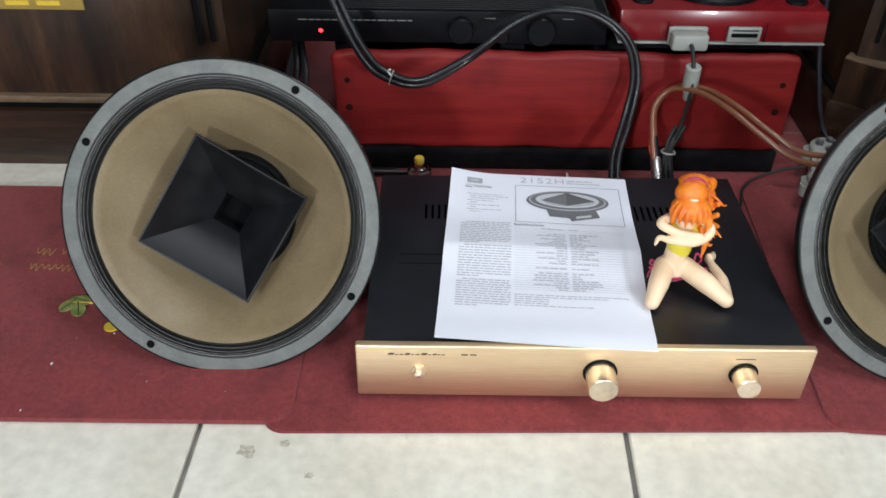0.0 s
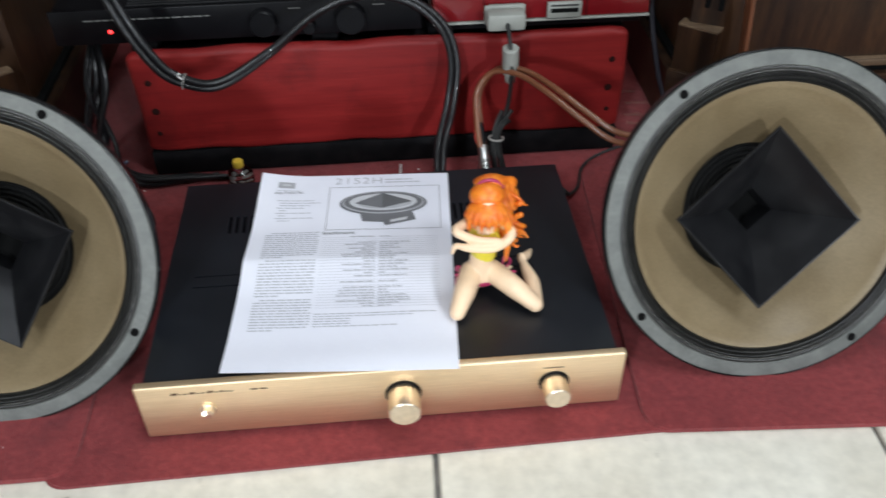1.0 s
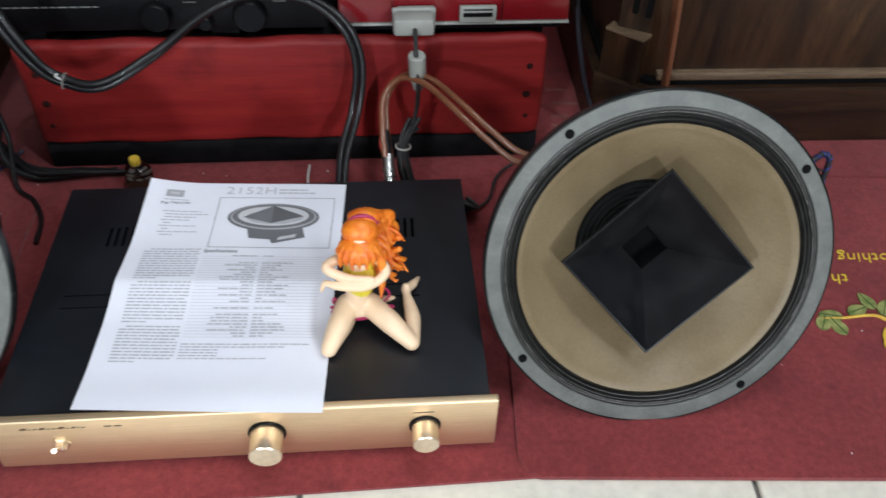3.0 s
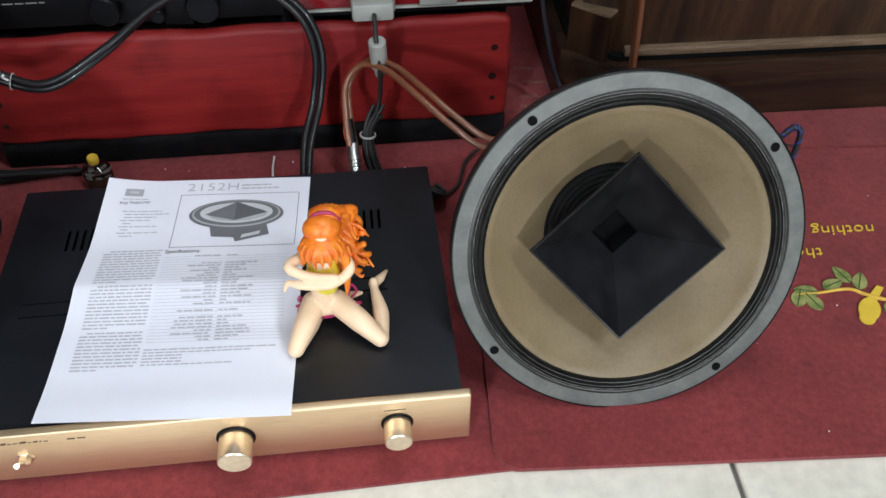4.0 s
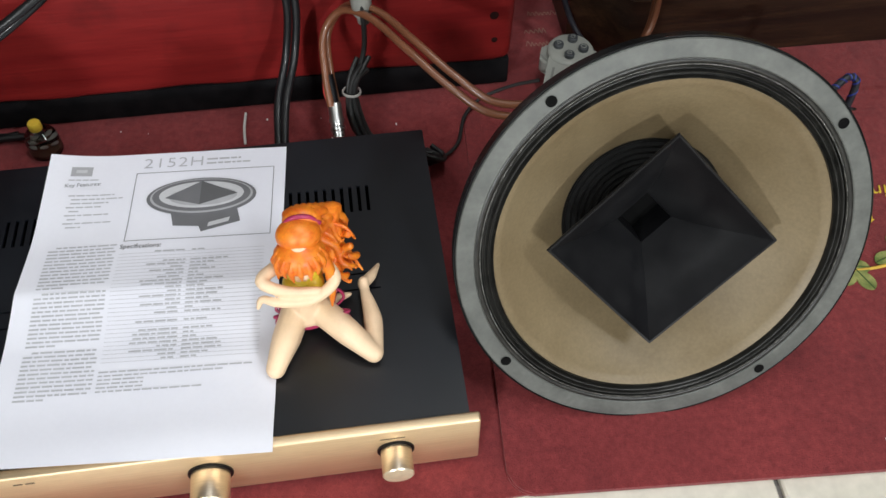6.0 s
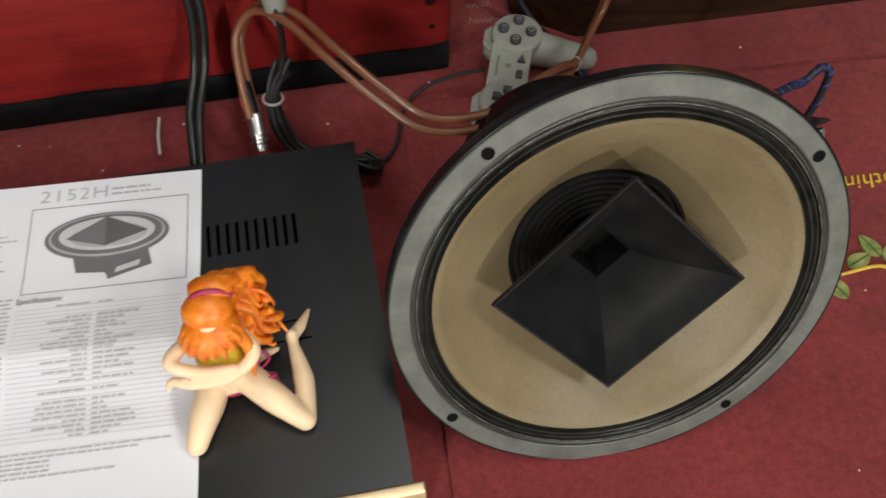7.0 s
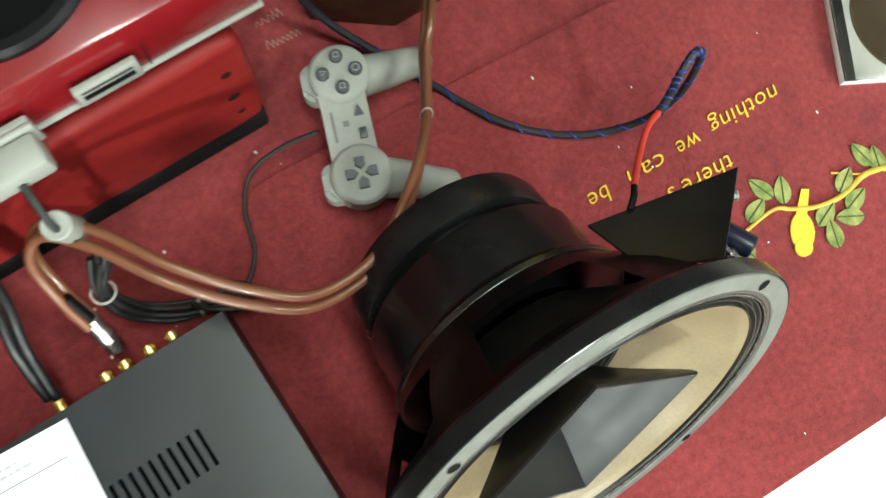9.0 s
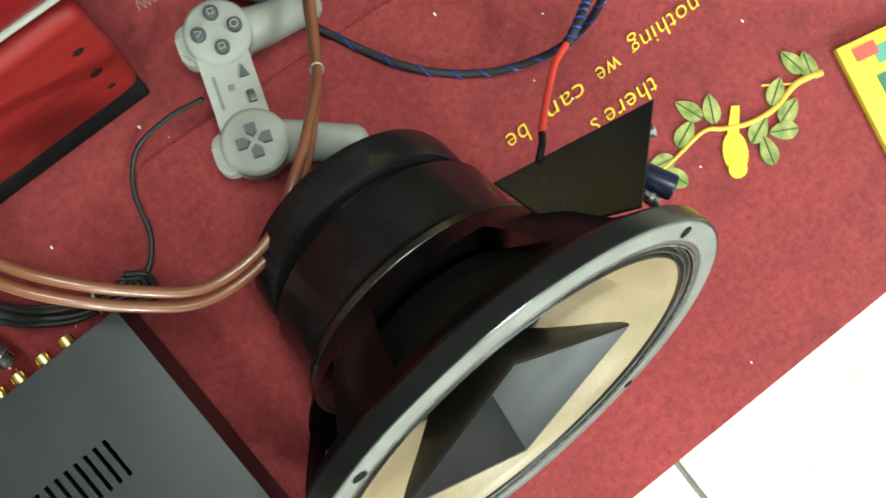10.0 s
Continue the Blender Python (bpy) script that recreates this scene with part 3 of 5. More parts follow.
# the two drivers -------------------------------------------------------------
def driver(centre, n, horn_turn, hole_turn, label, with_filter):
    n = Vector(n).normalized()
    up = (Vector((0, 0, 1)) - n * n.z).normalized()
    rt = up.cross(n)
    m = Matrix((rt, up, n)).transposed().to_4x4()
    m.translation = centre
    d = thing("loudspeaker_driver", m, label, "loudspeaker driver", "coaxial drivers")
    # flange and gasket ring
    part("gasket_ring", lathe([(0.1455, -0.004), (0.1455, -0.0008), (0.1463, 0), (0.1587, 0), (0.1595, -0.0008), (0.1595, -0.004)], 128, close=True), M_RIM, d, "flat grey gasket ring")
    part("flange", lathe([(0.1598, -0.0042), (0.1598, -0.0012), (0.1604, -0.0006), (0.1611, -0.0010), (0.1613, -0.0045), (0.1610, -0.012), (0.159, -0.0145), (0.150, -0.0145), (0.1455, -0.012), (0.1455, -0.0042)], 128, close=True), M_BASKET, d, "black cast flange")
    for k in range(4):
        a = radians(hole_turn + 90 * k)
        part("bolt_hole", lathe([(0.0042, 0.0006), (0.0036, 0.0003), (0, 0.0003)], 16), M_DARK, d, "", pose(0.152 * math.cos(a), 0.152 * math.sin(a), 0))
    # pleated surround
    prof = [(0.1454, -0.0012), (0.1442, -0.0006), (0.1428, -0.0008), (0.1419, -0.0016), (0.1412, -0.0034)]
    for k in range(1, 30):
        t = k / 30
        prof.append((0.1412 - 0.0106 * t, -0.0042 + 0.0019 * math.sin(t * 2.5 * 2 * math.pi - 1.2) * (0.7 + 0.5 * t) - 0.0004 * t))
    prof.append((0.1306, -0.0045))
    part("surround", lathe(prof, 128), M_EDGE, d, "black pleated cloth surround")
    part("glue_bead", lathe([(0.1417, -0.0016), (0.1414, -0.0010), (0.1409, -0.0010), (0.1407, -0.0018), (0.1411, -0.0024)], 128, close=True), M_GLUE, d, "thin shiny bead of glue")
    # cone
    prof = [(0.1306, -0.0043), (0.1285, -0.0056), (0.1252, -0.0080), (0.1240, -0.0092)]
    for k in range(1, 17):
        t = k / 16
        prof.append((0.1240 - 0.0578 * t, -0.0092 - 0.0478 * (t ** 0.93)))
    part("cone", lathe(prof, 128), M_CONE, d, "tan paper cone")
    prof = [(0.0672, -0.0555)]
    for k in range(1, 48):
        t = k / 48
        prof.append((0.0668 - 0.042 * t, -0.0575 - 0.007 * t + 0.0014 * math.sin(t * 8 * 2 * math.pi)))
    prof += [(0.024, -0.066), (0.02, -0.083), (0, -0.083)]
    part("dust_dam", lathe(prof, 96), M_DAM, d, "black ribbed centre ring")
    # square horn
    bm = bmesh.new()
    rings = []
    levels = ((0.0905, -0.0055), (0.0895, -0.0038), (0.0875, -0.0042), (0.080, -0.0105), (0.062, -0.0215), (0.045, -0.033), (0.031, -0.0445), (0.0225, -0.052), (0.0215, -0.058), (0.020, -0.085))
    for q, z in levels:
        rings.append([bm.verts.new((q * math.cos(radians(90 * k)), q * math.sin(radians(90 * k)), z)) for k in range(4)])
    for a, b in zip(rings, rings[1:]):
        for k in range(4):
            bm.faces.new((a[k], a[(k + 1) % 4], b[(k + 1) % 4], b[k]))
    outer = []
    for q, z in ((0.0905, -0.0055), (0.0885, -0.0085), (0.081, -0.0145), (0.064, -0.0262), (0.048, -0.038), (0.034, -0.05), (0.0265, -0.06), (0.0255, -0.082)):
        outer.append([bm.verts.new((q * math.cos(radians(90 * k)), q * math.sin(radians(90 * k)), z)) for k in range(4)])
    for a, b in zip(outer, outer[1:]):
        for k in range(4):
            bm.faces.new((a[k], b[k], b[(k + 1) % 4], a[(k + 1) % 4]))
    bmesh.ops.remove_doubles(bm, verts=bm.verts, dist=1e-5)
    horn = part("horn", bm, M_HORN, d, "black square pyramid horn", pose(0, 0, 0, 0, 0, horn_turn), smooth=25)
    part("throat", box((-0.0165, -0.0165, -0.083), (0.0165, 0.0165, -0.078)), M_DARK, horn, "", pose(0, 0, 0, 0, 0, 45))

    # cast frame with windows between its arms
    prof = [(0.152, -0.0146), (0.1475, -0.018), (0.143, -0.026), (0.1365, -0.036), (0.128, -0.049), (0.119, -0.061), (0.110, -0.072), (0.102, -0.081), (0.0965, -0.088), (0.0935, -0.093)]

    def window(i, k):
        return 2 <= i <= 5 and 2 <= k % 16 <= 12

    bm = lathe(prof, 96, skip=window)
    bmesh.ops.solidify(bm, geom=list(bm.faces), thickness=0.004)
    part("frame", bm, M_BASKET, d, "gloss black cast frame with windows")
    prof = [(0.1445, -0.012), (0.126, -0.03), (0.10, -0.053), (0.066, -0.082), (0.05, -0.083)]
    part("cone_back", lathe(prof, 64), M_EDGE, d, "dark back of the cone")
    part("top_plate", lathe([(0.06, -0.0905), (0.0925, -0.0905), (0.0938, -0.092), (0.0938, -0.0955), (0.0915, -0.0985), (0.0885, -0.1005), (0.0875, -0.103), (0.0875, -0.143), (0.0855, -0.146), (0.06, -0.146)], 96), M_BASKET, d, "black magnet housing")
    # glossy metal ring added to carry the bright highlight round the housing
    part("highlight_lip", lathe([(0.0925, -0.0900), (0.0945, -0.0902), (0.0952, -0.0912), (0.0945, -0.0955), (0.093, -0.0962)], 96, close=True), M_LIP_HIGHLIGHT, d, "dark metal lip added to catch a highlight")
    part("groove", lathe([(0.074, -0.1455), (0.074, -0.1565)], 72), M_BASKET, d)
    part("magnet", lathe([(0.06, -0.156), (0.0805, -0.156), (0.0828, -0.1572), (0.0836, -0.160), (0.0836, -0.178), (0.0815, -0.185), (0.076, -0.189), (0, -0.189)], 96), M_BASKET, d, "black magnet cover")
    if with_filter:
        inv = m.inverted()
        a, b, c = Vector((0.450, 0.2095, 0.191)), Vector((0.5665, 0.187, 0.1765)), Vector((0.498, 0.146, 0.224))
        q = Vector((0.452, 0.168, 0.226))
        w = (b - a).cross(c - a).normalized()
        if w.z < 0:
            w = -w
        bm = bmesh.new()
        corner = [inv @ v for v in (a, b, c, q)]
        lift = (inv.to_3x3() @ w) * 0.0024
        low, top = [bm.verts.new(v - lift) for v in corner], [bm.verts.new(v) for v in corner]
        bm.faces.new(low)
        bm.faces.new(top)
        for k in range(4):
            bm.faces.new((low[k], low[(k + 1) % 4], top[(k + 1) % 4], top[k]))
        bmesh.ops.bevel(bm, geom=list(bm.edges), offset=0.0006, segments=1, affect="EDGES")
        plate = part("filter_plate", bm, M_BASKET, d, "black triangular crossover plate")
        r3 = inv.to_3x3()

        def on_plate(name, profile, place, axis, mat, label=""):
            z = (r3 @ Vector(axis)).normalized()
            rot = z.to_track_quat("Z", "Y").to_matrix().to_4x4()
            rot.translation = inv @ Vector(place)
            part(name, lathe(profile, 20), mat, plate, label, rot)

        can = [(0, 0), (0.0075, 0), (0.0082, 0.001), (0.0082, 0.027), (0.0072, 0.028), (0.0072, 0.0275), (0, 0.0275)]
        on_plate("capacitor", can, (0.521, 0.163, 0.186), (0.35, -0.75, 0.15), M_NAVY, "dark blue electrolytic capacitor")
        on_plate("capacitor_end", [(0, 0), (0.0066, 0), (0.0066, 0.0006), (0, 0.0006)], (0.5315, 0.1395, 0.1907), (0.35, -0.75, 0.15), M_STEEL)
        on_plate("terminal", [(0, 0), (0.004, 0), (0.004, 0.016), (0.0025, 0.017), (0, 0.017)], (0.537, 0.178, 0.176), (0.6, -0.3, 0.3), M_STEEL, "silver terminal post")
        on_plate("resistor", [(0, 0), (0.003, 0), (0.003, 0.006), (0.0042, 0.007), (0.0042, 0.013), (0.003, 0.014), (0, 0.014)], (0.512, 0.150, 0.2), (0.3, -0.6, -0.4), M_STEEL, "silver terminal post")
    return d


driver((0.380, 0.0861, 0.1521), (-0.02, -0.9065, 0.4216), -3.0, 36, "round black coaxial driver with tan cone, leaning back on its magnet", True)
driver((-0.3605, 0.1054, 0.1483), (0.0094, -0.8945, 0.4470), 14.5, 59, "round black coaxial driver with tan cone beside the amplifier", False)


# the red crate and the units on it -------------------------------------------
crate = thing("crate", pose(0.024, 0.436, 0.0042), "red painted pine crate with rounded front edges", "crate")
CW = 0.309
bm = box((-CW, 0, 0.036), (CW, 0.018, 0.178), 0.0085, 4)
bmesh.ops.bisect_plane(bm, geom=bm.verts[:] + bm.edges[:] + bm.faces[:], plane_co=(0, 0, 0.107), plane_no=(0, 0, 1))
for k in range(-14, 15):
    bmesh.ops.bisect_plane(bm, geom=bm.verts[:] + bm.edges[:] + bm.faces[:], plane_co=(k * 0.0205, 0, 0), plane_no=(1, 0, 0))
for v in bm.verts:
    # hand-sawn edges that wander, and worn-off corners
    x, rise = v.co.x, (v.co.z - 0.107) / 0.071
    end = max(0.0, (abs(x) - CW + 0.03) / 0.03)
    v.co.z += rise * (0.0011 * math.sin(x * 31) + 0.0009 * math.sin(x * 67 + 1)) - rise * abs(rise) * 0.004 * end ** 2
    v.co.x += 0.0016 * math.sin(v.co.z * 70) * end
part("front_board", bm, M_CRATE, crate)
# receiver's shade on the crate top, put into the boards' dark colour
for k in range(4):
    part("top_board", box((-CW + 0.02, 0.0185 + k * 0.078, 0.148), (CW - 0.02, 0.0945 + k * 0.078, 0.1635), 0.002), M_CRATE_SHADE, crate, "board coloured dark for the shade under the units")
# added supports for the units, in the same shade black
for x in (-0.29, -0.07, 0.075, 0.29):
    part("bearer", box((x - 0.016, 0.03, 0.1637), (x + 0.016, 0.30, 0.178), 0.002), M_CRATE_SHADE, crate, "added bearer under the units, coloured dark as shade")
for s in (-1, 1):
    part("end_board", box((min(s * CW, s * (CW - 0.018)) + 0.001, 0.0185, 0.036), (max(s * CW, s * (CW - 0.018)) - 0.001, 0.33, 0.1595), 0.003), M_CRATE, crate)
    # unseen support, given the black of the shade below the crate
    part("runner", box((s * 0.26 - 0.03, 0.05, 0), (s * 0.26 + 0.03, 0.3, 0.0358), 0.002), M_CRATE_SHADE, crate, "added runner under the crate, black like the shade there")
for s in (-1, 1):
    for z, r in ((0.066, 0.0034), (0.098, 0.005), (0.138, 0.0042)):
        part("nail", lathe([(0, 0.0006), (r * 0.8, 0.0006), (r, 0.0002), (r, 0)], 10), M_NAIL, crate, "rusty nail head", pose(s * (CW - 0.016 - r), 0.0, z, 90))
# shade below the front edge, built as a black board
part("shade_board", box((-0.3085, 0.003, 0), (0.3085, 0.026, 0.0356), 0.003), M_CRATE_SHADE, crate, "black board standing in for the shade under the front")

# receiver
rec = thing("receiver", pose(-0.145, 0.453, 0.1822), "slim black hi-fi receiver with two knobs and ribbed top", "receiver")
part("body", box((-0.217, 0.004, 0.010), (0.217, 0.30, 0.047), 0.002), M_BLACK, rec)
part("front_panel", box((-0.2185, 0, 0.006), (0.2185, 0.0038, 0.0490), 0.0012), M_BLACK, rec, "gloss black front panel")
rib = finish("rib", box((-0.13, 0, 0), (0.205, 0.0032, 0.0022), 0.0006, 1), M_RIB)
for k in range(40):
    r = new("rib", rib)
    r.parent, r.matrix_basis = rec, pose(0, 0.010 + k * 0.0066, 0.0471)
for x, r in ((0.029, 0.0165), (0.133, 0.0185), (0.083, 0.008)):
    kn = part("knob", lathe([(r, 0), (r, 0.012), (r - 0.0015, 0.014), (0, 0.014)], 40), M_BLACK, rec, "", pose(x, 0, 0.027 if r > 0.01 else 0.019, 90))
for x in (-0.18, 0.18):
    for y in (0.03, 0.26):
        part("foot", lathe([(0, 0), (0.015, 0), (0.015, 0.0098), (0, 0.0098)], 18), M_BLACK, rec, "", pose(x, y, 0))
bm = bmesh.new()
x = -0.18
for k in range(14):
    w = rng.uniform(0.005, 0.012)
    add_box(bm, (x, -0.0003, 0.0355), (x + w, 0.0003, 0.0370))
    x += w + 0.002
for x in (0.06, 0.105, 0.16):
    add_box(bm, (x, -0.0003, 0.040), (x + 0.014, 0.0003, 0.0412))
part("print", bm, M_PRINT, rec, "small grey lettering")["kind"] = "stuff"
led_mat, nt, bs = nodes_of("red_standby_light")
bs.inputs["Base Color"].default_value = (0.6, 0.02, 0.02, 1)
bs.inputs["Emission Color"].default_value, bs.inputs["Emission Strength"].default_value = (1, 0.03, 0.03, 1), 4.0
part("standby_light", lathe([(0.0026, 0), (0.002, 0.0012), (0, 0.0016)], 14), led_mat, rec, "small glowing red light", pose(-0.152, 0, 0.0215, 90))

# game console
con = thing("game_console", pose(0.2205, 0.441, 0.1825), "glossy red game console with black round lid", "game console")
part("base_trim", box((-0.1335, -0.001, 0.0140), (0.1335, 0.187, 0.0165), 0.001), M_GREY, con, "pale grey lower edge")
bm = bmesh.new()
add_box(bm, (-0.133, 0.001, 0.0168), (0.133, 0.186, 0.056), 0.003)
for v in bm.verts:
    if v.co.z > 0.045 and v.co.y < 0.03:
        v.co.y += 0.008
part("shell", bm, M_CONSOLE, con)
part("lower_shell", box((-0.125, 0.008, 0.004), (0.125, 0.18, 0.0138), 0.001), M_BLACK, con)
part("disc_lid", lathe([(0.069, 0), (0.069, 0.005), (0.066, 0.008), (0.06, 0.0085), (0.057, 0.0065), (0, 0.0075)], 64), M_BLACK, con, "round black disc lid", pose(0.0, 0.092, 0.0555))
for x in (-0.045, 0.026):
    part("controller_port", box((x - 0.021, -0.004, 0.0185), (x + 0.021, 0.0012, 0.0385), 0.001), M_GREY, con, "grey controller port")
    part("port_slot", box((x - 0.017, -0.0046, 0.0255), (x + 0.017, -0.0039, 0.031), 0.0003, 1), M_DARK, con)
    part("port_slot", box((x - 0.017, -0.0046, 0.0335), (x + 0.017, -0.0039, 0.0358), 0.0003, 1), M_GREY_D, con)
for x in (-0.072, 0.054):
    part("panel_line", box((x - 0.0004, -0.0002, 0.018), (x + 0.0004, 0.0012, 0.044)), M_DARK, con)
m_led, nt, bs = nodes_of("blue_drive_light")
bs.inputs["Base Color"].default_value = (0.02, 0.03, 0.6, 1)
bs.inputs["Emission Color"].default_value, bs.inputs["Emission Strength"].default_value = (0.03, 0.05, 1, 1), 1.5
part("drive_light", lathe([(0.0045, 0), (0.004, 0.0008), (0, 0.001)], 14), m_led, con, "small glowing blue light", pose(-0.026, 0.055, 0.0625))
for x in (-0.1, 0.1):
    part("lid_button", lathe([(0.014, 0), (0.014, 0.003), (0.0125, 0.004), (0, 0.0042)], 32), M_BLACK, con, "", pose(x, 0.04, 0.0558))
for x in (-0.11, 0.11):
    for y in (0.025, 0.165):
        part("foot", lathe([(0, 0), (0.008, 0), (0.008, 0.0042), (0, 0.0042)], 14), M_BLACK, con, "", pose(x, y, 0))


# loudspeaker cabinets --------------------------------------------------------
def cabinet(m, s, t0, t1, px, pz):
    """s: the side, 1 or -1, to which the cabinet reaches from its cut-off corner."""
    c = thing("loudspeaker_cabinet", m, "walnut loudspeaker cabinet with cut-off corner and slotted port", "loudspeaker cabinet", "cabinets")

    def plan(pts):
        return pts if s > 0 else [(-x, y) for x, y in pts[::-1]]

    def inset(d, extra=0.0):
        return plan([(0.008 + d * 0.6, d), (0.56, d), (0.56, 0.42), (-0.052 + d, 0.42), (-0.052 + d, 0.042 + d * 0.3 + extra)])

    part("plinth", prism(inset(0.0), 0, 0.084, 0.002), M_WOOD_H, c, "walnut plinth")
    part("shadow_gap", prism(inset(0.012), 0.0845, 0.091), M_DARK, c)
    lo, hi = (0.022, 0.011, 0.0912), (0.555, 0.03, 0.1015)
    part("ledge", box((min(s * lo[0], s * hi[0]), lo[1], lo[2]), (max(s * lo[0], s * hi[0]), hi[1], hi[2]), 0.002), M_PLY, c, "lighter wooden ledge")
    part("body", prism(inset(0.022), 0.0912, 1.25), M_WOOD, c, "walnut veneered body")
    # thick board on the cut-off corner, with its raw upper edge
    d = Vector((-0.06, 0.048, 0)).normalized()
    nrm = Vector((-d.y, d.x, 0))
    if nrm.y > 0:
        nrm = -nrm
    p0 = Vector((0.008, 0.004, 0))
    q = [p0 + d * t0 + nrm * 0.001, p0 + d * t1 + nrm * 0.001, p0 + d * t1 - nrm * 0.02, p0 + d * t0 - nrm * 0.02]
    part("corner_board", prism(plan([(v.x, v.y) for v in q]), 0.0845, 0.146), M_WOOD, c, "walnut corner board")
    part("board_edge", prism(plan([(v.x, v.y) for v in q]), 0.1462, 0.149), M_PLY, c, "raw pale upper edge")
    for t in (0.02, 0.038):
        o = p0 + d * t - nrm * 0.0105
        q = [o - d * 0.003 + nrm * 0.004, o + d * 0.003 + nrm * 0.004, o + d * 0.003 - nrm * 0.002, o - d * 0.003 - nrm * 0.002]
        part("port_slot", prism(plan([(v.x, v.y) for v in q]), 0.175, 0.5), M_DARK, c, "black vertical slot")
    x0, x1 = s * px, s * (px + 0.24)
    plate = part("name_plate", box((min(x0, x1), 0.0185, pz), (max(x0, x1), 0.0218, pz + 0.08), 0.001), M_BRASS_PLATE, c, "brass name plate")
    bm = bmesh.new()
    for k in range(5):
        a = min(x0, x1) + 0.02 + k * 0.04
        add_box(bm, (a, 0.0181, pz + 0.006), (a + 0.03, 0.0186, pz + 0.012))
    part("print", bm, M_YELLOW, plate)
    return c


M_BRASS_PLATE = plain("satin_brass", (0.48, 0.35, 0.09), 0.4, 0.4)
cabinet(pose(0.464, 0.459, 0.0036, 0, 0, -1.0), 1, 0.014, 0.068, 0.118, 0.2315)
cabinet(pose(-0.462, 0.446, 0.0), -1, 0.002, 0.044, 0.140, 0.222)


# cables ----------------------------------------------------------------------
def pair(points, gap, twist=0.0, pinch=None):
    """Two paths that run side by side along the points."""
    line = spline(points, 8)
    a, b = [], []
    up = None
    for i, p in enumerate(line):
        t = (line[min(i + 1, len(line) - 1)] - line[max(i - 1, 0)]).normalized()
        if up is None:
            up = t.orthogonal().normalized()
        up = (up - t * up.dot(t)).normalized()
        w = Matrix.Rotation(twist * i, 3, t) @ up
        wide = gap * (0.68 + 0.32 * min(1.0, (p - Vector(pinch)).length / 0.06)) if pinch else gap
        a.append(p + w * wide / 2)
        b.append(p - w * wide / 2)
    return a, b


def cable_tie(runs, place, r, parent):
    """A white tie round both strands where they pass nearest to the place."""
    a, b = runs
    i = min(range(1, len(a) - 1), key=lambda k: ((a[k] + b[k]) / 2 - Vector(place)).length)
    c, t, w = (a[i] + b[i]) / 2, (a[i + 1] - a[i - 1]).normalized(), (a[i] - b[i])
    half, w = w.length / 2, w.normalized()
    v = t.cross(w)
    ring = [c + w * (half + r) * math.cos(2 * math.pi * k / 24) + v * (r + 0.0004) * math.sin(2 * math.pi * k / 24) for k in range(25)]
    part("tie", add_tube(bmesh.new(), ring, 0.0007, 6), M_TIE, parent, "white cable tie")


cable = thing("speaker_cable", pose(0, 0, 0), "thick black twin cable looping down to the amplifier", "cable")
BLACK_RUN = [(-0.31, 0.44, 0.36), (-0.268, 0.387, 0.275), (-0.232, 0.365, 0.208), (-0.201, 0.356, 0.186), (-0.160, 0.350, 0.184), (-0.102, 0.365, 0.212), (-0.05, 0.40, 0.238), (0.0, 0.425, 0.246), (0.055, 0.428, 0.238), (0.095, 0.42, 0.208), (0.109, 0.408, 0.165), (0.102, 0.39, 0.115), (0.088, 0.36, 0.08), (0.083, 0.324, 0.054)]
runs = pair(BLACK_RUN, 0.0082, 0.05)
for run in runs:
    part("strand", add_tube(bmesh.new(), run, 0.0040, 12), M_CABLE, cable)
cable_tie(runs, (-0.201, 0.356, 0.187), 0.0058, cable)
part("tie_tail", tube([(-0.201, 0.348, 0.193), (-0.204, 0.345, 0.199), (-0.201, 0.342, 0.203)], 0.0012, 6), M_WHITE, cable)

cop = thing("copper_cable", pose(0, 0, 0), "clear jacketed copper twin cable running to the cabinet", "cable")
COPPER_RUN = [(0.1385, 0.352, 0.076), (0.136, 0.372, 0.098), (0.138, 0.398, 0.128), (0.158, 0.402, 0.153), (0.185, 0.374, 0.165), (0.213, 0.329, 0.165), (0.246, 0.293, 0.150), (0.281, 0.270, 0.134), (0.33, 0.271, 0.128), (0.374, 0.297, 0.126), (0.408, 0.328, 0.105), (0.431, 0.354, 0.082), (0.462, 0.402, 0.07), (0.482, 0.428, 0.085), (0.484, 0.438, 0.14), (0.476, 0.441, 0.255), (0.47, 0.448, 0.4), (0.47, 0.455, 0.6)]
runs = pair(COPPER_RUN, 0.0105, 0.02, (0.431, 0.354, 0.082))
for run in runs:
    part("strand", add_tube(bmesh.new(), run, 0.0036, 12), M_COPPER, cop)
cable_tie(runs, (0.431, 0.354, 0.082), 0.0041, cop)
part("sleeve", tube([(0.1388, 0.354, 0.0775), (0.1378, 0.362, 0.088), (0.136, 0.371, 0.100)], 0.005, 12), M_BLACK, cop, "black heat-shrink sleeve")
part("red_core", tube([(0.134, 0.352, 0.078), (0.131, 0.36, 0.088), (0.132, 0.37, 0.1)], 0.0018, 8), M_RED, cop)
plug_m = look((0.1395, 0.335, 0.0585), (0.1388, 0.352, 0.0745))
part("phono_plug", lathe([(0, 0.006), (0.0066, 0.006), (0.0066, 0), (0.0074, -0.001), (0.0074, -0.004), (0.0066, -0.0045), (0.0066, -0.008), (0.0074, -0.0085), (0.0074, -0.012), (0.0066, -0.014), (0.0066, -0.027), (0.0045, -0.029), (0, -0.029)], 20), M_STEEL, cop, "silver phono plug", plug_m)

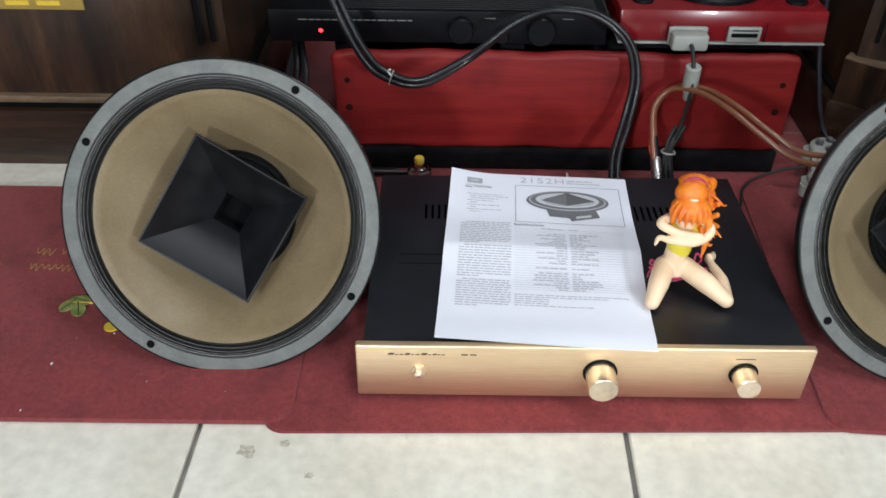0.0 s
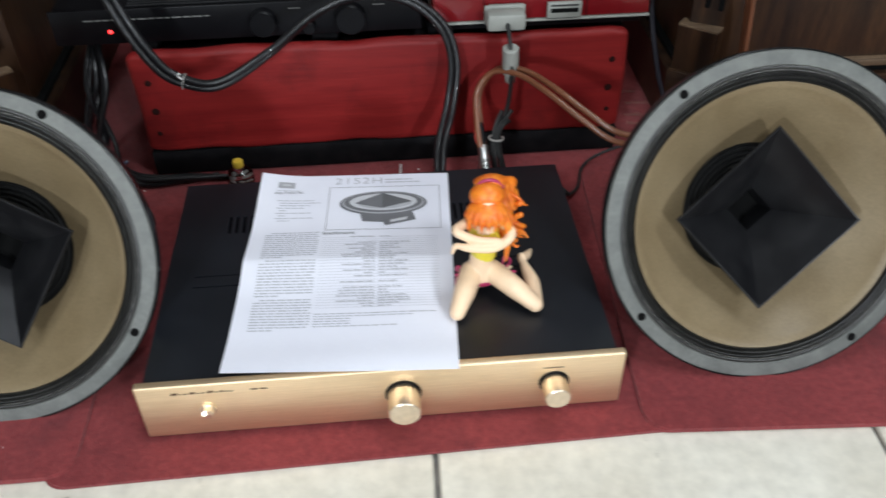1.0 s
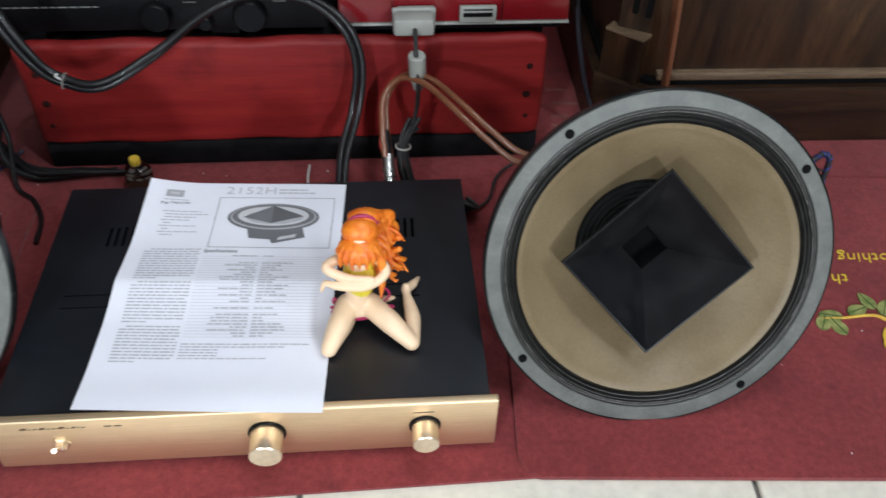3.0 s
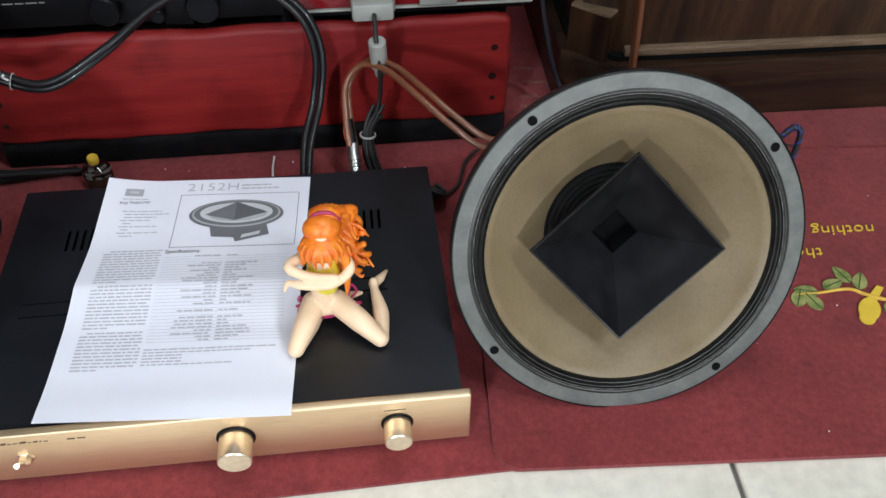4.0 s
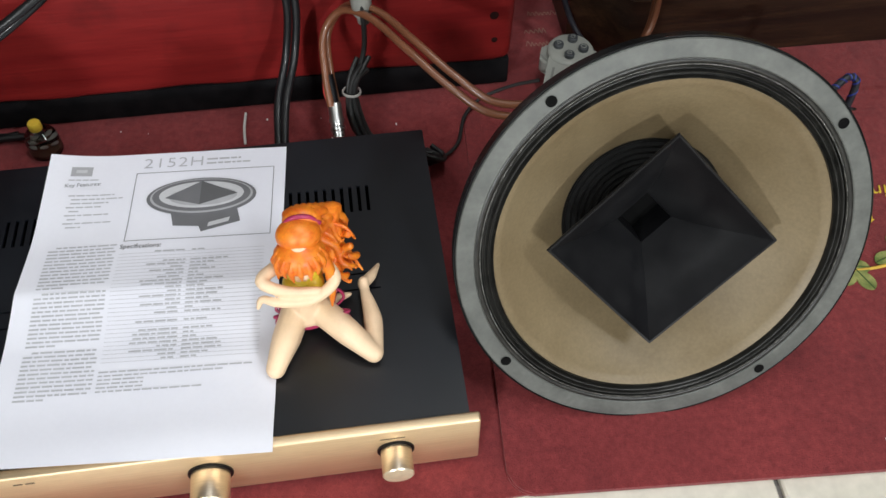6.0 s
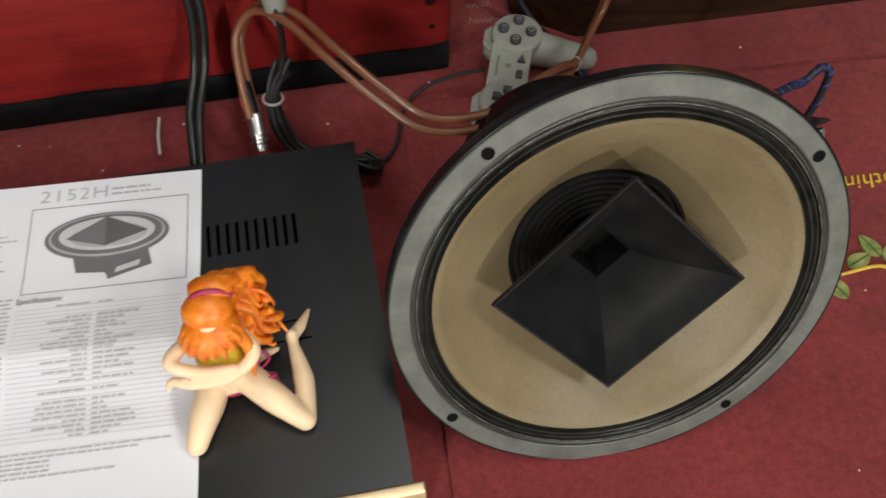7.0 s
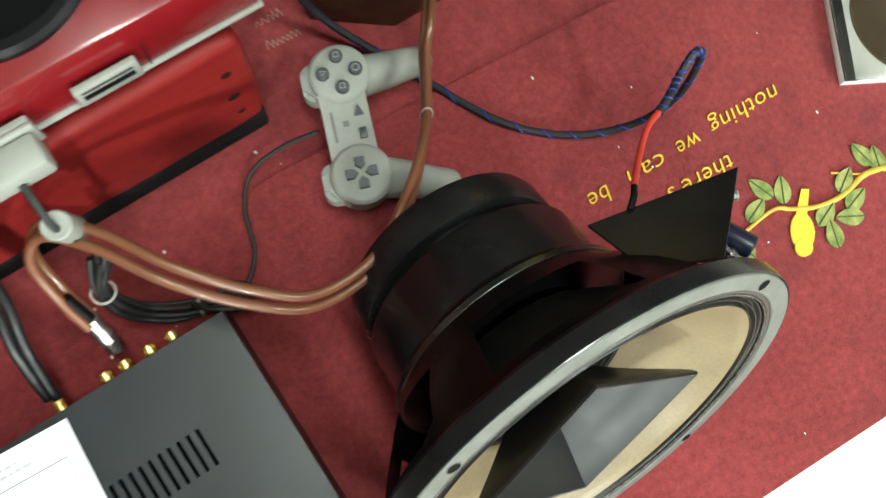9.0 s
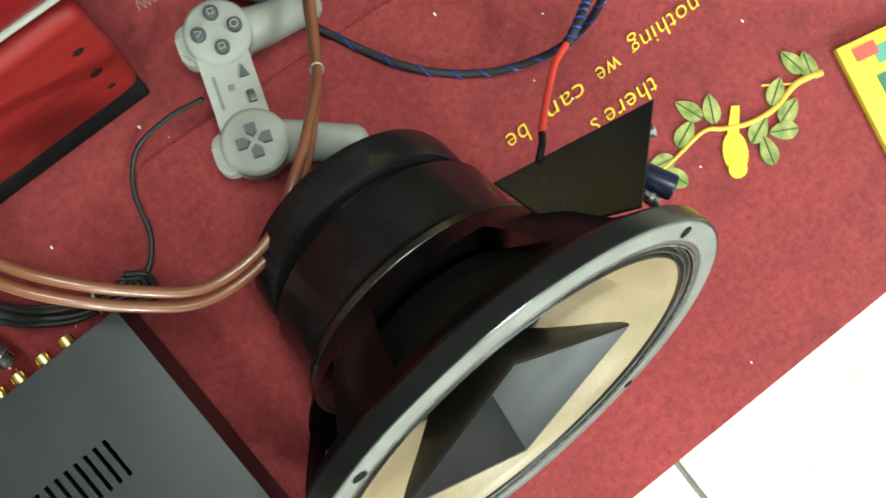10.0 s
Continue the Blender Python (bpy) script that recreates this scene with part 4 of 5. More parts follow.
stray = thing("power_cable", pose(0, 0, 0), "black power cable hanging beside the crate", "cable")
part("lead", tube([(-0.34, 0.56, 0.205), (-0.335, 0.50, 0.15), (-0.345, 0.47, 0.09), (-0.335, 0.43, 0.03), (-0.30, 0.412, 0.011), (-0.25, 0.415, 0.010), (-0.20, 0.423, 0.010)], 0.0042, 10), M_CABLE, stray)
part("lead", tube([(-0.33, 0.54, 0.205), (-0.352, 0.49, 0.12), (-0.33, 0.45, 0.05), (-0.318, 0.40, 0.010), (-0.29, 0.37, 0.009), (-0.272, 0.335, 0.009), (-0.268, 0.295, 0.009)], 0.003, 10), M_CABLE, stray)

bundle = thing("cable_bundle", pose(0, 0, 0), "tangled black leads hanging beside the crate", "cable")
rng = random.Random(8)
for k in range(6):
    o = [rng.uniform(-0.014, 0.014) for _ in range(10)]
    part("lead", tube([(-0.335 + o[0], 0.53, 0.20), (-0.338 + o[1], 0.47 + o[2] * 0.5, 0.13), (-0.352 + o[3], 0.46 + o[4], 0.06), (-0.340 + o[5], 0.446 + o[6] * 0.6, 0.016 + 0.002 * k), (-0.300, 0.417 + o[7] * 0.5, 0.011 + 0.0015 * k), (-0.25 + o[8], 0.418 + o[9] * 0.4, 0.010 + 0.001 * k), (-0.205 + 0.006 * k, 0.421, 0.0085)], rng.uniform(0.0026, 0.004), 8), M_CABLE, bundle)
part("blue_lead", tube([(-0.325, 0.462, 0.014), (-0.338, 0.448, 0.010), (-0.352, 0.422, 0.009), (-0.366, 0.396, 0.009)], 0.0024, 8), M_NAVY, bundle, "dark blue lead")

pad_cable = thing("controller_cable", pose(0, 0, 0), "grey controller cable with a ferrite bead and tied coil", "cable")
part("plug", box((0.149, 0.410, 0.1995), (0.195, 0.4325, 0.2205), 0.004), M_GREY, pad_cable, "grey moulded plug")
part("plug_flange", box((0.1485, 0.4328, 0.1985), (0.1975, 0.4364, 0.2225), 0.0012), M_GREY, pad_cable, "grey flange of the plug")
part("lead", tube([(0.173, 0.412, 0.209), (0.173, 0.398, 0.204), (0.173, 0.384, 0.192), (0.175, 0.381, 0.16), (0.174, 0.385, 0.12), (0.166, 0.378, 0.095)], 0.0026, 10), M_GREY_D, pad_cable)
part("ferrite_bead", lathe([(0, -0.017), (0.0085, -0.018), (0.0097, -0.0165), (0.0098, 0.0165), (0.0088, 0.0185), (0.0068, 0.020), (0.0060, 0.030), (0.0045, 0.032), (0, 0.032)], 24), M_GREY, pad_cable, "pale grey ferrite bead", look((0.1745, 0.388, 0.174), (0.1735, 0.385, 0.196)))
coil = bmesh.new()
for k in range(6):
    o, q = 0.006 * math.cos(k * 1.05), 0.006 * math.sin(k * 1.05)
    loop = [(0.172 + o, 0.384 + q, 0.108 - 0.006 * (k % 3)), (0.162 + o * 0.8, 0.374 + q, 0.094), (0.157 + o * 0.6, 0.366 + q * 0.6, 0.080), (0.158 + o, 0.358 + q, 0.055), (0.166 + o, 0.350 + q, 0.032), (0.186 + o, 0.338 + q, 0.021 + o * 0.7), (0.21, 0.331 + q, 0.020 + o * 0.7), (0.226 + o, 0.326 + q, 0.019 + o * 0.7)]
    add_tube(coil, spline(loop, 6), 0.0025, 8)
for k in range(3):
    o = 0.005 * k
    add_tube(coil, spline([(0.222 + o, 0.336, 0.014 + o), (0.234 + o, 0.326, 0.018), (0.228 + o, 0.314 - o * 0.5, 0.02 + o), (0.212, 0.322, 0.024 + o), (0.200, 0.336, 0.018 + o)], 6), 0.0025, 8)
part("coil", coil, M_GREY_D, pad_cable, "tied coil of dark cable")["kind"] = "stuff"
part("tie", lathe([(0.0082, -0.001), (0.0096, -0.001), (0.0096, 0.001), (0.0082, 0.001)], 20, close=True), M_TIE, pad_cable, "pale nylon tie", look((0.157, 0.366, 0.080), (0.1585, 0.369, 0.1)))
part("tie", lathe([(0.0082, -0.001), (0.0096, -0.001), (0.0096, 0.001), (0.0082, 0.001)], 20, close=True), M_TIE, pad_cable, "pale nylon tie", look((0.205, 0.333, 0.0205), (0.225, 0.327, 0.0205)))
part("lead", tube([(0.218, 0.335, 0.016), (0.240, 0.328, 0.012), (0.262, 0.348, 0.01), (0.275, 0.385, 0.012), (0.297, 0.408, 0.014), (0.33, 0.408, 0.028), (0.358, 0.400, 0.04)], 0.002, 10), M_GREY_D, pad_cable)

blue = thing("braided_cable", pose(0, 0, 0), "black and blue braided cable with red end, looping to the driver", "cable")
m_braid = plain("black_braid", (0.010, 0.010, 0.016), 0.5)
m_blue = plain("blue_braid_thread", (0.014, 0.032, 0.22), 0.4)
BLUE_RUN = [(0.372, 0.53, 0.36), (0.378, 0.52, 0.21), (0.390, 0.502, 0.12), (0.415, 0.480, 0.04), (0.457, 0.417, 0.011), (0.498, 0.336, 0.011), (0.545, 0.290, 0.012), (0.592, 0.266, 0.03), (0.618, 0.262, 0.07), (0.628, 0.272, 0.115), (0.620, 0.276, 0.124), (0.602, 0.268, 0.118), (0.585, 0.26, 0.126), (0.566, 0.252, 0.128)]
part("braid", tube(BLUE_RUN, 0.0034, 10), m_braid, blue)
core, _ = pair(BLUE_RUN, 0.0, 0.0)
dense = spline(core, 6)
up = None
threads = [[]]
for i in range(int(len(dense) * 0.26), len(dense)):
    t = (dense[min(i + 1, len(dense) - 1)] - dense[max(i - 1, 0)]).normalized()
    up = t.orthogonal().normalized() if up is None else (up - t * up.dot(t)).normalized()
    threads[0].append(dense[i] + Matrix.Rotation(0.34 * i, 3, t) @ up * 0.0031)
part("thread", add_tube(bmesh.new(), threads[0], 0.0009, 6), m_blue, blue, "blue thread spiralling round the braid")
part("red_end", tube([(0.568, 0.253, 0.128), (0.547, 0.246, 0.137), (0.519, 0.230, 0.160), (0.494, 0.214, 0.183)], 0.0024, 10), M_RED, blue, "red insulated end")
part("black_end", tube([(0.496, 0.2153, 0.181), (0.489, 0.209, 0.187), (0.480, 0.202, 0.1885)], 0.0025, 8), M_BLACK, blue)

# game controller -------------------------------------------------------------
e1, e2 = Vector((0.3935, 0.430)), Vector((0.3645, 0.352))
axis = (e1 - e2).normalized()
ang = math.degrees(math.atan2(axis.y, axis.x))
mid = (e1 + e2) / 2
# local x runs along the pad towards the four round buttons, local y towards the cable
pad = thing("game_controller", pose(mid.x + 0.003, mid.y - 0.003, 0.0165, 0, 0, ang), "grey game controller lying on the doormat", "game controller")
bm = bmesh.new()
add_prism(bm, rounded(-0.044, -0.017, 0.044, 0.021, 0.004), 0.014, 0.036, 0, 0.002)
for s in (-1, 1):
    add_lathe(bm, [(0, 0.012), (0.0215, 0.012), (0.0248, 0.016), (0.0252, 0.0365), (0.0235, 0.0388), (0.0215, 0.0395), (0, 0.0395)], 40, pose(s * 0.0432, 0, 0))
    add_prism(bm, rounded(s * 0.0432 - 0.0165, 0.0, s * 0.0432 + 0.0165, 0.0318, 0.0105), 0.012, 0.030, 0, 0.004)
    grip = spline([(s * 0.043, -0.005, 0.022), (s * 0.047, -0.03, 0.014), (s * 0.053, -0.055, 0.005), (s * 0.056, -0.071, 0.0012)], 5)
    add_tube(bm, grip, [0.0185 - 0.006 * i / (len(grip) - 1) for i in range(len(grip))], 16)
    bmesh.ops.create_uvsphere(bm, u_segments=14, v_segments=8, radius=0.0125, matrix=Matrix.Translation((s * 0.056, -0.071, 0.0012)))
shell = part("shell", bm, M_GREY, pad, "grey moulded shell")
for k, (x, y) in enumerate(((0.0135, 0), (-0.0135, 0), (0, 0.0135), (0, -0.0135))):
    b = part("button", lathe([(0.0055, 0), (0.0055, 0.004), (0.0048, 0.0048), (0, 0.0052)], 24), M_BUTTON, pad, "round charcoal button", pose(0.0432 + x, y, 0.0393))
    part("symbol", lathe([(0.0024, 0), (0.0032, 0), (0.0032, 0.0003), (0.0024, 0.0003)], (4, 4, 3, 20)[k], close=True), M_GREY, b, "", pose(0, 0, 0.0051, 0, 0, 45))
for k in range(4):
    part("direction_key", prism([(0.0028, 0), (0.0066, -0.0040), (0.0128, -0.0040), (0.0128, 0.0040), (0.0066, 0.0040)], 0, 0.0042, 0.0006), M_BUTTON, pad, "charcoal direction key", pose(-0.0432, 0, 0.0393, 0, 0, 90 * k))
part("start_button", prism([(-0.0045, -0.0038), (0.005, 0), (-0.0045, 0.0038)], 0, 0.003), M_BUTTON, pad, "", pose(0.010, -0.0085, 0.0358))
part("select_button", box((-0.0045, -0.003, 0), (0.0045, 0.003, 0.003), 0.0006), M_BUTTON, pad, "", pose(-0.010, -0.0085, 0.0358))
for k, (x0, x1, y0, y1) in enumerate(((-0.014, 0.012, 0.0125, 0.0150), (-0.002, 0.003, 0.001, 0.006))):
    part("print", box((x0, y0, 0.0358), (x1, y1, 0.0362)), M_PRINT, pad, "grey maker's mark bar")

# small things ----------------------------------------------------------------
m_glass, nt, bs = nodes_of("clear_plastic")
bs.inputs["Base Color"].default_value = (0.9, 0.9, 0.88, 1)
bs.inputs["Transmission Weight"].default_value, bs.inputs["Roughness"].default_value, bs.inputs["IOR"].default_value = 1.0, 0.03, 1.45
bottle = thing("bottle", pose(-0.169, 0.401, 0.004), "small clear bottle with a yellow cap", "bottle")
part("body", lathe([(0, 0), (0.0152, 0), (0.0168, 0.0018), (0.0172, 0.012), (0.0168, 0.021), (0.0145, 0.0265), (0.008, 0.030), (0.0068, 0.0325), (0, 0.0325)], 28), m_glass, bottle, "clear plastic body")
part("contents", lathe([(0, 0.0015), (0.0125, 0.0015), (0.0135, 0.006), (0.009, 0.009), (0.004, 0.0105), (0, 0.011)], 24), plain("dark_liquid", (0.05, 0.03, 0.02), 0.2), bottle)
for k in range(5):
    a = 1.25 * k
    part("label_scrap", prism(ellipse(0.008 * math.cos(a), 0.008 * math.sin(a), 0.004, 0.0025, 40 * k, 8), 0.0112 + 0.0009 * k, 0.0117 + 0.0009 * k), M_PRINT, bottle, "grey scrap inside the bottle")
part("cap", lathe([(0.0062, 0.0328), (0.0066, 0.0335), (0.0066, 0.0405), (0.0056, 0.042), (0, 0.042)], 24), M_YELLOW, bottle, "yellow screw cap")
stick = tagged(part("stick", tube([(0.0385, 0.381, 0.0062), (0.0375, 0.404, 0.0064), (0.039, 0.427, 0.0062)], 0.0014, 8), M_WHITE), "pale wooden stick lying on the doormat", "stick")

case = thing("disc_case", pose(0.786, 0.1965, 0.0075, 0, 0, -28), "clear jewel case with a disc inside", "disc case")
part("tray", box((0, 0, 0), (0.142, 0.125, 0.0095), 0.001), M_WHITE, case, "white inlay")
part("hinge", box((0.0, 0, 0.0096), (0.012, 0.125, 0.0105), 0.0003), M_GREY_D, case)
part("disc", lathe([(0.0075, 0), (0.02, 0), (0.02, 0.001), (0.0595, 0.001), (0.06, 0.0004), (0.06, 0)], 64), plain("bronze_disc", (0.25, 0.17, 0.10), 0.2, 0.7), case, "bronze coloured disc", pose(0.078, 0.0625, 0.0098))
part("hub", lathe([(0.0075, 0), (0.0075, 0.0016), (0.0185, 0.0016), (0.0195, 0.001), (0.0195, 0)], 40), M_WHITE, case, "pale clear hub of the disc", pose(0.078, 0.0625, 0.0099))
part("case_lid", box((0, 0, 0.0118), (0.142, 0.125, 0.013), 0.0004), m_glass, case, "clear lid")
book = thing("booklet", pose(0.798, 0.1185, 0.0075, 0, 0, -14), "yellow and green printed booklet", "booklet")
M_BOOK = plain("yellow_card", (0.72, 0.55, 0.06), 0.5)
part("cover", box((0, -0.21, 0), (0.15, 0, 0.006), 0.0006), M_BOOK, book)
part("panel", box((0.022, -0.19, 0.0061), (0.14, -0.035, 0.0065)), plain("green_ink", (0.05, 0.16, 0.10), 0.5), book, "dark green panel")
part("title_bar", box((0.03, -0.027, 0.0061), (0.12, -0.012, 0.0065)), plain("teal_ink", (0.10, 0.30, 0.22), 0.5), book)
part("badge", box((0.012, -0.018, 0.0066), (0.034, -0.006, 0.0069)), plain("red_ink", (0.5, 0.08, 0.06), 0.5), book)

# figurine: one plain mesh
SKIN, HAIR, YEL, MAG = range(4)
Z = 0.0765


def add_limb(bm, points, radii, mat, seg=16, steps=6):
    line = spline(points, steps)
    n = len(line) - 1
    rr = []
    for i in range(len(line)):
        t = i / n * (len(radii) - 1)
        k = min(int(t), len(radii) - 2)
        rr.append(radii[k] + (radii[k + 1] - radii[k]) * (t - k))
    add_tube(bm, line, rr, seg, mat)
    for p, r in ((line[0], rr[0]), (line[-1], rr[-1])):
        add_blob(bm, p, (r, r, r), mat, seg, 10)


def add_blob(bm, c, r, mat, seg=20, rings=14):
    for v in bmesh.ops.create_uvsphere(bm, u_segments=seg, v_segments=rings, radius=1, matrix=Matrix.Translation(c) @ Matrix.Diagonal((*r, 1)))["verts"]:
        for f in v.link_faces:
            f.material_index = mat


# the body, melted into one smooth skin
bm = bmesh.new()
for pts, rad in (
    ([(0.095, 0.100, Z + 0.024), (0.086, 0.079, Z + 0.018), (0.077, 0.060, Z + 0.009)], [0.0115, 0.0108, 0.0078]),
    ([(0.077, 0.060, Z + 0.008), (0.090, 0.086, Z + 0.0078), (0.103, 0.114, Z + 0.006)], [0.0070, 0.0076, 0.0045]),
    ([(0.103, 0.114, Z + 0.006), (0.121, 0.118, Z + 0.008), (0.138, 0.1235, Z + 0.006)], [0.0045, 0.0054, 0.0022]),
    ([(0.115, 0.100, Z + 0.024), (0.135, 0.080, Z + 0.018), (0.153, 0.064, Z + 0.009)], [0.0115, 0.0108, 0.0078]),
    ([(0.154, 0.065, Z + 0.008), (0.155, 0.094, Z + 0.010), (0.151, 0.120, Z + 0.012), (0.1505, 0.129, Z + 0.014)], [0.0070, 0.0078, 0.0042, 0.0046]),
    ([(0.1500, 0.128, Z + 0.012), (0.157, 0.138, Z + 0.008), (0.164, 0.153, Z + 0.002)], [0.0048, 0.0045, 0.0018]),
    ([(0.105, 0.103, Z + 0.020), (0.105, 0.103, Z + 0.034), (0.106, 0.104, Z + 0.050), (0.107, 0.104, Z + 0.072)], [0.0150, 0.0120, 0.0112, 0.0130]),
    ([(0.092, 0.105, Z + 0.083), (0.079, 0.089, Z + 0.086), (0.096, 0.082, Z + 0.080), (0.118, 0.082, Z + 0.076)], [0.0052, 0.0048, 0.0042, 0.0036]),
    ([(0.123, 0.105, Z + 0.083), (0.131, 0.091, Z + 0.076), (0.114, 0.079, Z + 0.071), (0.090, 0.077, Z + 0.074), (0.078, 0.081, Z + 0.075), (0.074, 0.078, Z + 0.069)], [0.0052, 0.0048, 0.0042, 0.0036, 0.0030, 0.0018]),
    ([(0.108, 0.104, Z + 0.074), (0.109, 0.103, Z + 0.090)], [0.0060, 0.0060]),
):
    add_limb(bm, pts, rad, SKIN)
add_blob(bm, (0.105, 0.103, Z + 0.021), (0.0185, 0.0150, 0.0105), SKIN)
add_blob(bm, (0.109, 0.101, Z + 0.098), (0.0125, 0.0125, 0.0140), SKIN)
body = new("figurine", finish("figurine", bm, [], 0))
melt = body.modifiers.new("melt", "REMESH")
melt.mode, melt.voxel_size = "VOXEL", 0.0011
ease = body.modifiers.new("ease", "SMOOTH")
ease.factor, ease.iterations = 0.5, 6
skin = bpy.data.meshes.new_from_object(body.evaluated_get(bpy.context.evaluated_depsgraph_get()))
bpy.data.objects.remove(body)
bm = bmesh.new()
bm.from_mesh(skin)
add_blob(bm, (0.105, 0.1025, Z + 0.0165), (0.0189, 0.0148, 0.0080), MAG)
for dx in (-0.0065, 0.0065):
    add_blob(bm, (0.107 + dx, 0.0975, Z + 0.0665), (0.0092, 0.0100, 0.0095), YEL)
add_limb(bm, [(0.107, 0.1045, Z + 0.046), (0.107, 0.1045, Z + 0.070)], [0.0128, 0.0142], YEL)
# cap of hair, bun, fringe and the long tail
add_blob(bm, (0.1085, 0.1005, Z + 0.0975), (0.0192, 0.0168, 0.0130), HAIR)
add_blob(bm, (0.1095, 0.1095, Z + 0.1095), (0.0165, 0.0135, 0.0125), HAIR)
add_blob(bm, (0.1130, 0.1205, Z + 0.1125), (0.0145, 0.0105, 0.0115), HAIR)
for k in range(9):
    a = radians(-80 + 20 * k)
    add_limb(bm, [(0.113 + 0.008 * math.sin(a), 0.119, Z + 0.1170), (0.115 + 0.0130 * math.sin(a), 0.125 + 0.002 * math.cos(a), Z + 0.1160 + 0.002 * math.cos(2 * a)), (0.120 + 0.0150 * math.sin(a), 0.1305 + 0.002 * (k % 2), Z + 0.1080 - 0.002 * (k % 3))], [0.0044, 0.0036, 0.0008], HAIR, 8, 4)
for k in range(22):
    a = 0.3 * k
    x0, wob = 0.115 + 0.007 * math.cos(a), 0.006 * math.sin(k * 1.7)
    add_limb(bm, [(x0 - 0.002, 0.122, Z + 0.1145), (x0 + 0.010 + wob, 0.131 + 0.004 * math.sin(k), Z + 0.106), (x0 + 0.014 - wob, 0.130 + 0.007 * math.cos(k * 2.1), Z + 0.086), (x0 + 0.012 + wob, 0.121 + 0.008 * math.sin(k * 1.3), Z + 0.066 - 0.002 * (k % 5)), (x0 + 0.019 + wob * 1.8, 0.118 + 0.004 * math.cos(k * 3), Z + 0.055 - 0.003 * (k % 4))], [0.0034, 0.0042, 0.0038, 0.0028, 0.0008], HAIR, 8, 5)
for k in range(9):
    a = radians(-84 + 21 * k)
    drop = 0.0025 * (k % 2)
    add_limb(bm, [(0.1085 + 0.015 * math.sin(a), 0.1005 - 0.0125 * math.cos(a), Z + 0.1035), (0.1085 + 0.0185 * math.sin(a), 0.1005 - 0.0160 * math.cos(a), Z + 0.0965), (0.1085 + 0.0172 * math.sin(a), 0.1005 - 0.0150 * math.cos(a), Z + 0.0865 - drop)], [0.0022, 0.0028, 0.0006], HAIR, 8, 4)
# curls at the end of the tail
for k, (x, y, z) in enumerate(((0.138, 0.122, 0.088), (0.141, 0.116, 0.076), (0.134, 0.112, 0.066), (0.143, 0.124, 0.070))):
    ring = [(x + 0.0058 * math.cos(0.9 * i + k), y + 0.0045 * math.sin(0.9 * i + k), Z + z - 0.0032 * i) for i in range(7)]
    add_limb(bm, ring, [0.0030, 0.0030, 0.0024, 0.0008], HAIR, 8, 4)
add_limb(bm, [(0.132, 0.127, Z + 0.098), (0.142, 0.126, Z + 0.092), (0.1475, 0.120, Z + 0.088), (0.149, 0.115, Z + 0.091)], [0.0018, 0.0015, 0.0012, 0.0006], HAIR, 8, 5)
for k in range(4):
    y, z = 0.131 - 0.004 * k, Z + 0.106 - 0.011 * k - 0.004 * (k % 2)
    add_limb(bm, [(0.124, y, z), (0.132 + 0.001 * (k % 3), y - 0.003, z - 0.008), (0.1345, y - 0.007, z - 0.018), (0.138 + 0.002 * (k % 2), y - 0.010, z - 0.024), (0.1405 + 0.0015 * (k % 2), y - 0.010, z - 0.022)], [0.0038, 0.0032, 0.0024, 0.0014, 0.0006], HAIR, 8, 5)
add_limb(bm, [(0.124, 0.100, Z + 0.100), (0.128, 0.095, Z + 0.084), (0.1275, 0.090, Z + 0.062), (0.126, 0.088, Z + 0.046)], [0.0035, 0.0042, 0.0032, 0.0008], HAIR, 8, 6)
add_limb(bm, [(0.095, 0.101, Z + 0.100), (0.092, 0.096, Z + 0.090), (0.091, 0.093, Z + 0.082)], [0.003, 0.003, 0.0008], HAIR, 8, 5)
add_limb(bm, [(0.0985, 0.1150, Z + 0.1135), (0.1040, 0.1150, Z + 0.1205), (0.1110, 0.1150, Z + 0.1228), (0.1190, 0.1155, Z + 0.1205), (0.1250, 0.1160, Z + 0.1130)], [0.0018, 0.0018], MAG, 8, 4)
